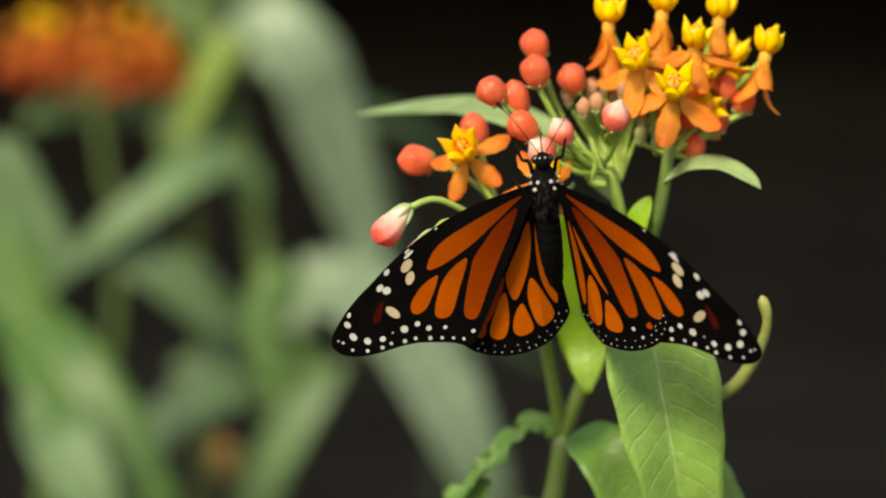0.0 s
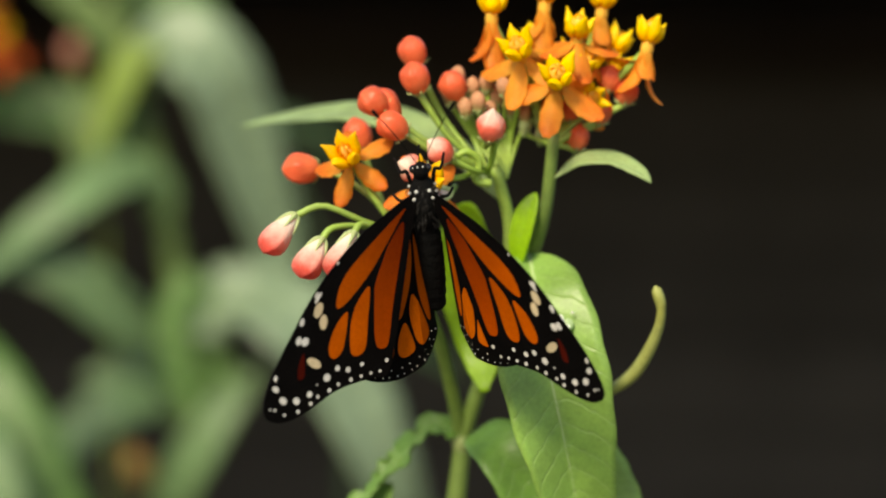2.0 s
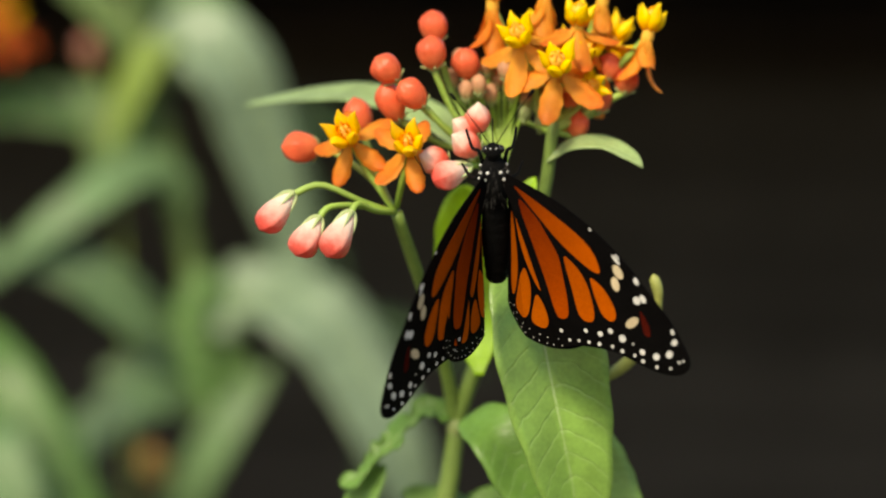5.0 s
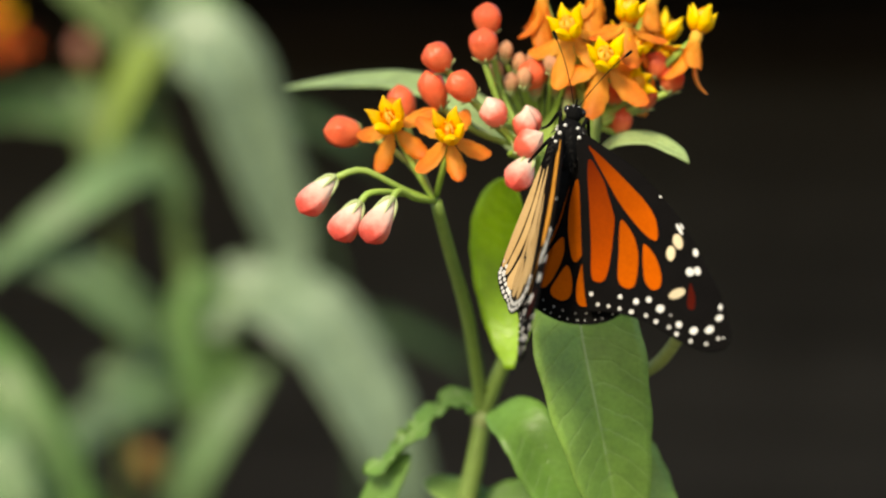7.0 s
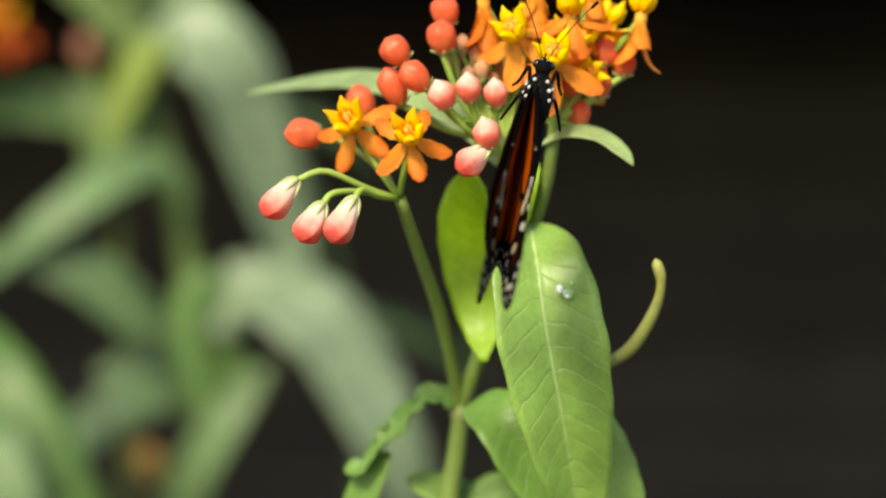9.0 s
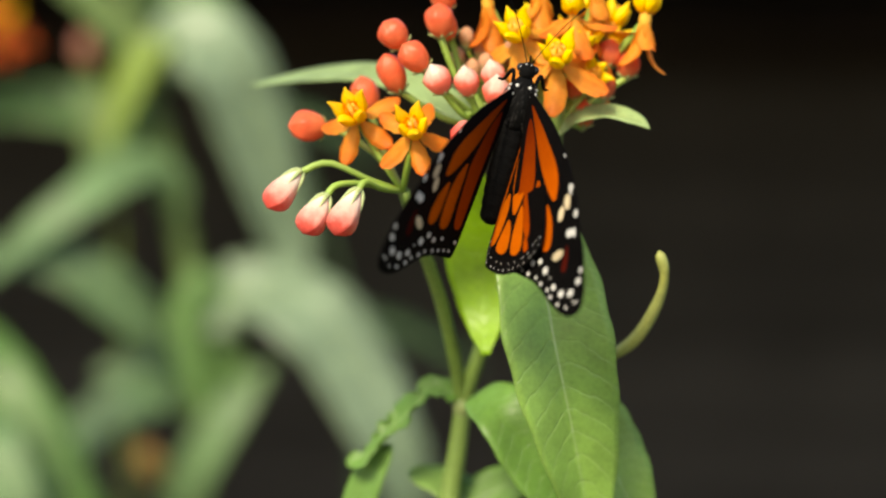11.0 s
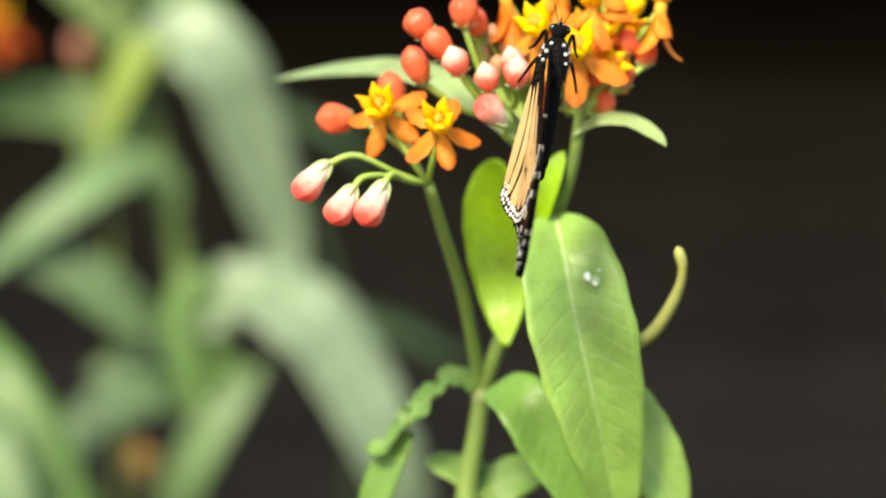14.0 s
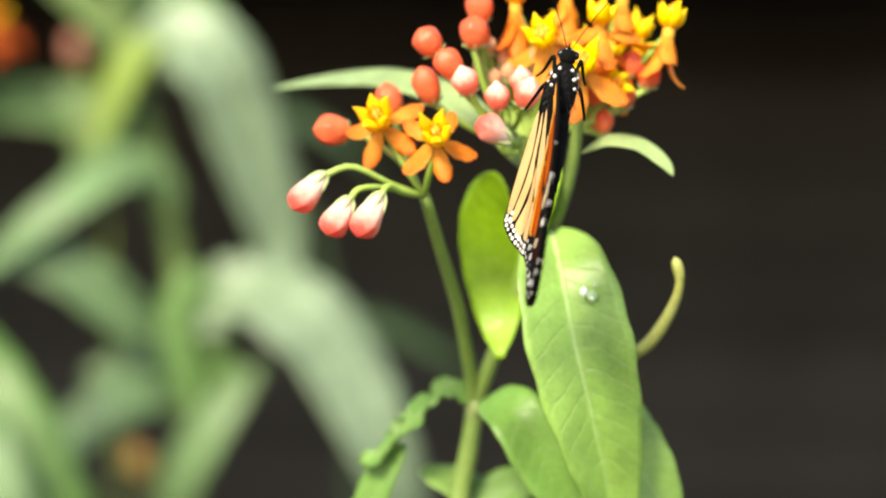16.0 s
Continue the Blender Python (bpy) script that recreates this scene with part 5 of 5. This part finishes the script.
        (3.3, -0.54, 14.43, -2.2, 30.9, 48, 36.5, 0.1, 50.5, 55.2, -1.9, 46.4, -4.6, 52.9, 8.1, -0.2, -3.6, 0),
        (3.4, 3.95, 14.8, -4.1, 31, 61.5, 37.1, -0.2, 30, 53.2, -2.1, 59.7, -4.3, 32.6, 8.4, -0.3, -4.2, 0),
        (3.5, 5.69, 15.42, -5.8, 31.4, 54.9, 38.7, -0.6, 32.1, 50.8, -2.2, 52.9, -4, 35.1, 8.7, -0.4, -4.9, 0),
        (3.6, 5.5, 12.81, -2.8, 31, 43.8, 30.5, -1.1, 35.9, 49.2, -3, 43.3, -0.5, 38.2, 5.6, -0.5, -4.3, 0),
        (3.7, 5.58, 12.72, -2, 31.3, 23.2, 37.6, -1.6, 37.4, 42.5, -3.8, 24.1, -0.9, 39, 2.5, -0.7, -3.9, 0),
        (3.8, 8.21, 12.75, -0.3, 31.6, 19, 40.6, -2.2, 37.8, 40.4, -4.5, 21.4, 0.6, 38.8, -0.5, -0.8, -3.5, 0),
        (3.9, 5.13, 13.61, 2.5, 31.7, 37.5, 34.6, -2.7, 21.6, 37.2, -5.2, 41.3, 0.1, 22, -3.6, -0.9, -3, 0),
        (4, -2.21, 15.6, 5.3, 31.8, 20.2, 35, -3.3, 42, 37, -6.1, 25.4, -0.3, 41.7, -6.7, -1, -2.4, 0),
        (4.1, -6.38, 14.78, 4.1, 30.7, 50.1, 34.7, -3, 41.1, 31.5, -5.8, 55.1, -0.3, 40.9, -6.2, -1, -2.6, 0),
        (4.2, -1.82, 13.08, 3.2, 30.4, 58.5, 36.9, -2.9, 31.1, 35.9, -5.7, 63.3, -0.3, 31, -5.8, -1, -2.6, 0),
        (6.3, 12.38, 14.35, -7.6, 16.9, 56.9, 39.2, 0.9, 53.4, 35.2, -3.5, 56.4, -10.4, 54.3, -5.2, 0.3, -3.1, 0),
        (6.4, 12.95, 18.52, -7, 16.9, 40.6, 37, 1.1, 53.1, 41.9, -3.4, 40, -10.4, 54, -4.7, 0.3, -3.1, 0),
        (6.5, 15.26, 20.68, -7.8, 17.2, 44.2, 41.3, 1.3, 39.2, 45.8, -3.3, 43.3, -10.4, 40.2, -4.2, 0.3, -3.1, 0),
        (6.6, 19.76, 14.63, -3.7, 10.4, 53.9, 45.6, 1, 42.8, 41.5, -2.5, 53.5, -7, 43.7, -4.3, 0.4, -2.4, 0),
        (6.7, 18.15, 9.55, 1.4, 4.9, 45.4, 51.2, 0.8, 37.7, 45.9, -1.8, 45.6, 4.3, 38.6, 4.7, 0.4, -1.7, 0),
        (6.8, 18.38, 11.91, 6.7, -1.4, 49, 53.3, 0.6, 33.7, 48.9, -1, 49.8, 7.6, 34.6, 4.6, 0.4, -1, 0),
        (6.9, 21.55, 18.03, 9.7, -8, 78.8, 61.1, 0.3, 20.2, 43.1, -0.2, 80.1, 11, 21.1, 4.5, 0.4, -0.3, 0),
        (7, 21.88, 19.5, 14.1, -13.7, 96.3, 69.5, 0.1, 18.4, 44, 0.6, 98.1, 14.3, 19.3, 4.5, 0.4, 0.4, 0),
        (7.1, 16.23, 18.64, 11.7, -7.9, 83.3, 59.6, -1.4, 22, 40.5, 0.9, 86, 10.8, 21.6, 2.7, -0.7, 1.2, 0),
        (7.2, 8.12, 17.61, 10.2, -1, 43.4, 55.5, -2.9, 14.4, 40.7, 1.1, 46.9, 7.3, 12.7, 0.9, -1.9, 1.9, 0),
        (7.3, 6.78, 17.32, 7.2, 6.8, 17.7, 48.1, -4.4, 34, 39.1, 1.4, 22.1, 3.8, 31, -0.9, -3, 2.6, 0),
        (7.4, 11.15, 17.45, 4.6, 11.9, 13.4, 45.4, -5.9, 6, 35.3, 1.7, 18.6, 0.4, 1.6, -2.7, -4.1, 3.3, 0),
        (7.5, 15.59, 19.92, 0.1, 17.7, 27.2, 37.2, -7.5, 30, 18.8, 1.9, 33.2, -3.1, 24.3, -4.6, -5.2, 4.1, 0),
        (7.6, 16.02, 18.4, 6.6, 13.3, 35.4, 33.6, -6, 31.9, 22.7, 1.3, 40.6, -2.5, 25.8, -3.1, -4.3, 2.9, 0),
        (7.7, 12.15, 19.81, 12.4, 9.6, 45.2, 38.5, -4.6, 7.2, 28.7, 0.7, 49.5, -1.9, 0.6, -1.7, -3.3, 1.7, 0),
        (7.8, 13.01, 18.23, 16, 6.5, 25.7, 47.4, -3.2, 7.5, 28.7, 0, 29.1, -1.3, 0.4, -0.2, -2.3, 0.6, 0),
        (7.9, 12.83, 17.88, 20.8, 2.3, 53.5, 51.5, -1.8, 26, 23.3, -0.7, 56.1, -0.6, 18.5, 1.2, -1.3, -0.6, 0),
        (8, 19.7, 18.44, 27.7, -2, 81.2, 48.2, -0.4, 24.4, 33.1, -1.3, 82.9, 0, 16.6, 2.7, -0.3, -1.8, 0),
        (8.1, 19.84, 17.99, 38.2, -11.1, 104.5, 41.2, 1.7, 12, 32.8, -1, 110.8, -5.2, 12.3, 8, 2.4, -0.7, 0),
        (8.2, 19.59, 18.82, 32.8, -7.7, 105.5, 37.8, 1.4, 44.4, 27.5, -0.2, 111.5, 0.4, 43.5, 7, 2, -0.2, 0),
        (8.3, 19.67, 20.41, 28, -3.6, 95.3, 34.4, 1.1, 32.8, 27.3, 0.6, 101.6, 6.1, 30.7, 6, 1.7, 0.4, 0),
        (8.4, 15.77, 19.78, 21.6, -5.5, 79.2, 38.5, 3.4, 25.2, 31.6, 0.5, 85.2, 7.6, 23.7, 4.9, 3.4, 1.2, 0),
        (8.5, 15.91, 21.23, 16.5, -6.5, 56, 44.4, 5.6, 24.9, 44.6, 0.5, 62.1, 9, 24, 3.8, 5.2, 2, 0),
        (8.6, 15.15, 20.44, 16.6, -7.7, 47.3, 45.8, 4.5, 58, 54.2, -0.1, 51.9, 7.2, 56.9, 3, 4.2, 1.2, 0),
        (8.7, 17.5, 23.77, 15.1, -9.7, 58.1, 50.8, 3.5, 57.8, 55.7, -0.7, 61, 5.4, 56.5, 2.3, 3.2, 0.4, 0),
        (8.8, 18.89, 22.64, 14.4, -10.9, 59, 53.9, 2.4, 70.7, 63.1, -1.3, 60.3, 3.6, 69.2, 1.5, 2.2, -0.3, 0),
        (8.9, 18.24, 25.99, 12.5, -12.9, 81.8, 60, 1.3, 73.5, 63.7, -1.9, 81.6, 1.8, 71.8, 0.8, 1.2, -1.1, 0),
        (9, 16.45, 27.2, 11.4, -14, 81.8, 67.4, 0.2, 82.7, 67.5, -2.5, 80, 0, 80.8, 0, 0.2, -1.8, 0),
        (9.1, 15.27, 26, 11.6, -14.1, 87.4, 65, 0.5, 91.2, 64.8, -2.5, 85.9, -0.3, 89.5, 0, 0.3, -1.9, 0),
        (9.2, 15.51, 26.26, 11.9, -13.7, 85.4, 62.4, 0.8, 98.7, 64.8, -2.5, 84.2, -0.5, 97.2, -0.1, 0.4, -2.1, 0),
        (11.3, 13.46, 26.49, 14, -4.4, 46.6, 45.9, 6.3, 39.5, 42.9, -2.5, 52, -6, 41.6, -0.8, 2.4, -4.3, 0),
        (11.4, 14.9, 27.26, 14.1, -6.6, 29.7, 32.7, 6.5, 27.9, 31.3, -2.5, 35.4, -6.2, 30.2, -0.8, 2.5, -4.4, 0.75),
        (11.5, 14.72, 28.1, 14.7, -6.6, 18.8, 27.6, 6.9, 21.7, 29.7, -2.4, 24.8, -6.5, 24.2, -0.9, 2.5, -4.5, 1.41),
        (11.6, 16.37, 27.36, 13.5, -5.5, 24.3, 23.1, 6.3, 31.1, 28.3, -1.2, 30.3, -5.6, 32.2, 1, 2.7, -2.8, 2.16),
        (11.7, 15.47, 28.21, 12.3, -4.1, 23.8, 21.1, 5.9, 36.2, 29.1, 0.2, 29.8, -4.8, 35.8, 2.9, 2.9, -1.1, 2.92),
        (11.8, 12.96, 27.68, 10.9, -2.8, 25.7, 20.2, 5.4, 41.2, 29.5, 1.5, 31.7, -3.9, 39.4, 4.8, 3, 0.6, 3.67),
        (11.9, 9.12, 27.6, 8.8, -0.2, 34.3, 26.4, 5, 35, 36.6, 2.8, 40.3, -3, 31.7, 6.6, 3.1, 2.3, 4.43),
        (12, 9.46, 30.31, 6.8, 3.9, 48.8, 40.9, 4.6, 41.9, 49.6, 4.1, 54.9, -2.1, 37.2, 8.5, 3.2, 4, 5.29),
        (12.1, 9.1, 27.96, 7.1, 0.7, 80.8, 50, 3.6, 75.1, 53, 3.3, 85.5, 0.7, 70.8, 8, 2.6, 3.2, 6.05),
        (12.2, 11.15, 29.69, 7.5, -3.4, 90.8, 53.7, 2.7, 95.7, 55.8, 2.5, 97.1, 3.4, 90.4, 7.5, 1.9, 2.4, 6.81),
        (12.3, 13.53, 28.92, 7.8, -7.1, 94.3, 59.3, 1.8, 89.2, 59.5, 1.7, 99.2, 6.2, 84.8, 7, 1.2, 1.6, 7.56),
        (12.4, 16.39, 26.7, 8.3, -9.6, 92.7, 67.4, 0.8, 90.8, 67.5, 0.8, 96.2, 9, 87.8, 6.5, 0.5, 0.8, 7.56),
        (12.5, 16.1, 30.68, 8.6, -12.7, 91.8, 74, -0.1, 91.7, 74, 0, 94, 11.8, 90, 6, -0.1, 0, 7.56),
        (12.6, 12.34, 30.37, 7.9, -12.9, 94.5, 71, -0.4, 89, 71.4, 0, 96, 10.7, 88, 6, -0.5, 0, 7.56),
        (12.8, 9.32, 31, 8.2, -13.3, 93, 66.9, -0.9, 90.5, 67, 0, 94.7, 8.3, 89.3, 6, -1.2, 0, 7.56),
        (13, 16.59, 34.54, 8, -11.3, 94.5, 70.5, -1.4, 89, 70.5, 0, 95.9, 6, 88.1, 6, -2, 0, 7.56),
        (13.2, 10.44, 30.96, 8.6, -12.5, 91, 70.5, -1.2, 92.5, 70.5, 0, 92.2, 5.9, 91.8, 6, -1.7, 0, 7.56),
        (13.5, 24.36, 29.85, 9.1, -12.6, 97.6, 70.5, -0.9, 85.9, 70.5, 0, 98.4, 5.7, 85.6, 6, -1.2, 0, 7.56),
        (13.8, 19.81, 30.49, 9.4, -13.8, 104.4, 70.5, -0.6, 79.1, 70.5, 0, 104.8, 5.6, 79.2, 6, -0.8, 0, 7.56),
        (14, 20.47, 33.45, 10.5, -12.3, 96.8, 70.5, -0.3, 86.7, 70.5, 0, 97, 5.5, 87, 6, -0.5, 0, 7.56),
        (14.5, 21.45, 30.73, 10.8, -12.1, 95.7, 70.5, -0.6, 87.8, 70.5, 0, 98.1, 6.2, 85.9, 6, -0.9, 0, 5.4),
        (15, 28.19, 29.8, 11.1, -9.4, 101.2, 70.5, -0.9, 82.3, 70.5, 0, 105.9, 6.8, 78.1, 6, -1.3, 0, 3.24),
        (15.2, 25, 30.2, 10.8, -12.1, 98.5, 70.5, -1, 85, 70.5, 0, 102.9, 8, 81.1, 6, -1.4, 0, 3.24),
        (15.5, 28.1, 25.7, 10.5, -12.7, 104.4, 70.5, -1.1, 79.1, 70.5, 0, 108.6, 9.7, 75.4, 6, -1.5, 0, 3.24),
        (16, 22.5, 29.08, 10.5, -14.8, 99.2, 72.6, -1.2, 84.3, 72.8, 0, 102.8, 12.6, 81.2, 6, -1.7, 0, 3.24)]
    walk(butterfly, [(row[0], away(pose(row[1] * 0.000978, D - 0.021, EYE_Z + row[2] * 0.000978, row[4], row[3], 0), row[17])) for row in flight])
    def hinge(side, fore, row):
        """Where a wing's hinge stands beside the body: the right pair draws in against the left as the wings close."""
        shut = min(1.0, max(0.0, (min(row[5], row[8]) - 72) / 12)) if side > 0 else 0.0
        return side * ((0.0017 if fore else 0.0021) - (0.0024 if fore else 0.0030) * shut)

    for (side, fore), ob in wings.items():
        k = (5 if side < 0 else 8) if fore else (11 if side < 0 else 13)
        twist = (7 if side < 0 else 10) if fore else (15 if side < 0 else 16)
        walk(ob, [(row[0], pose(hinge(side, fore, row), -0.0012 if fore else 0.0006, 0.0 if fore else -0.0012, row[twist], side * row[k + 1], -side * row[k])) for row in flight])


motions()
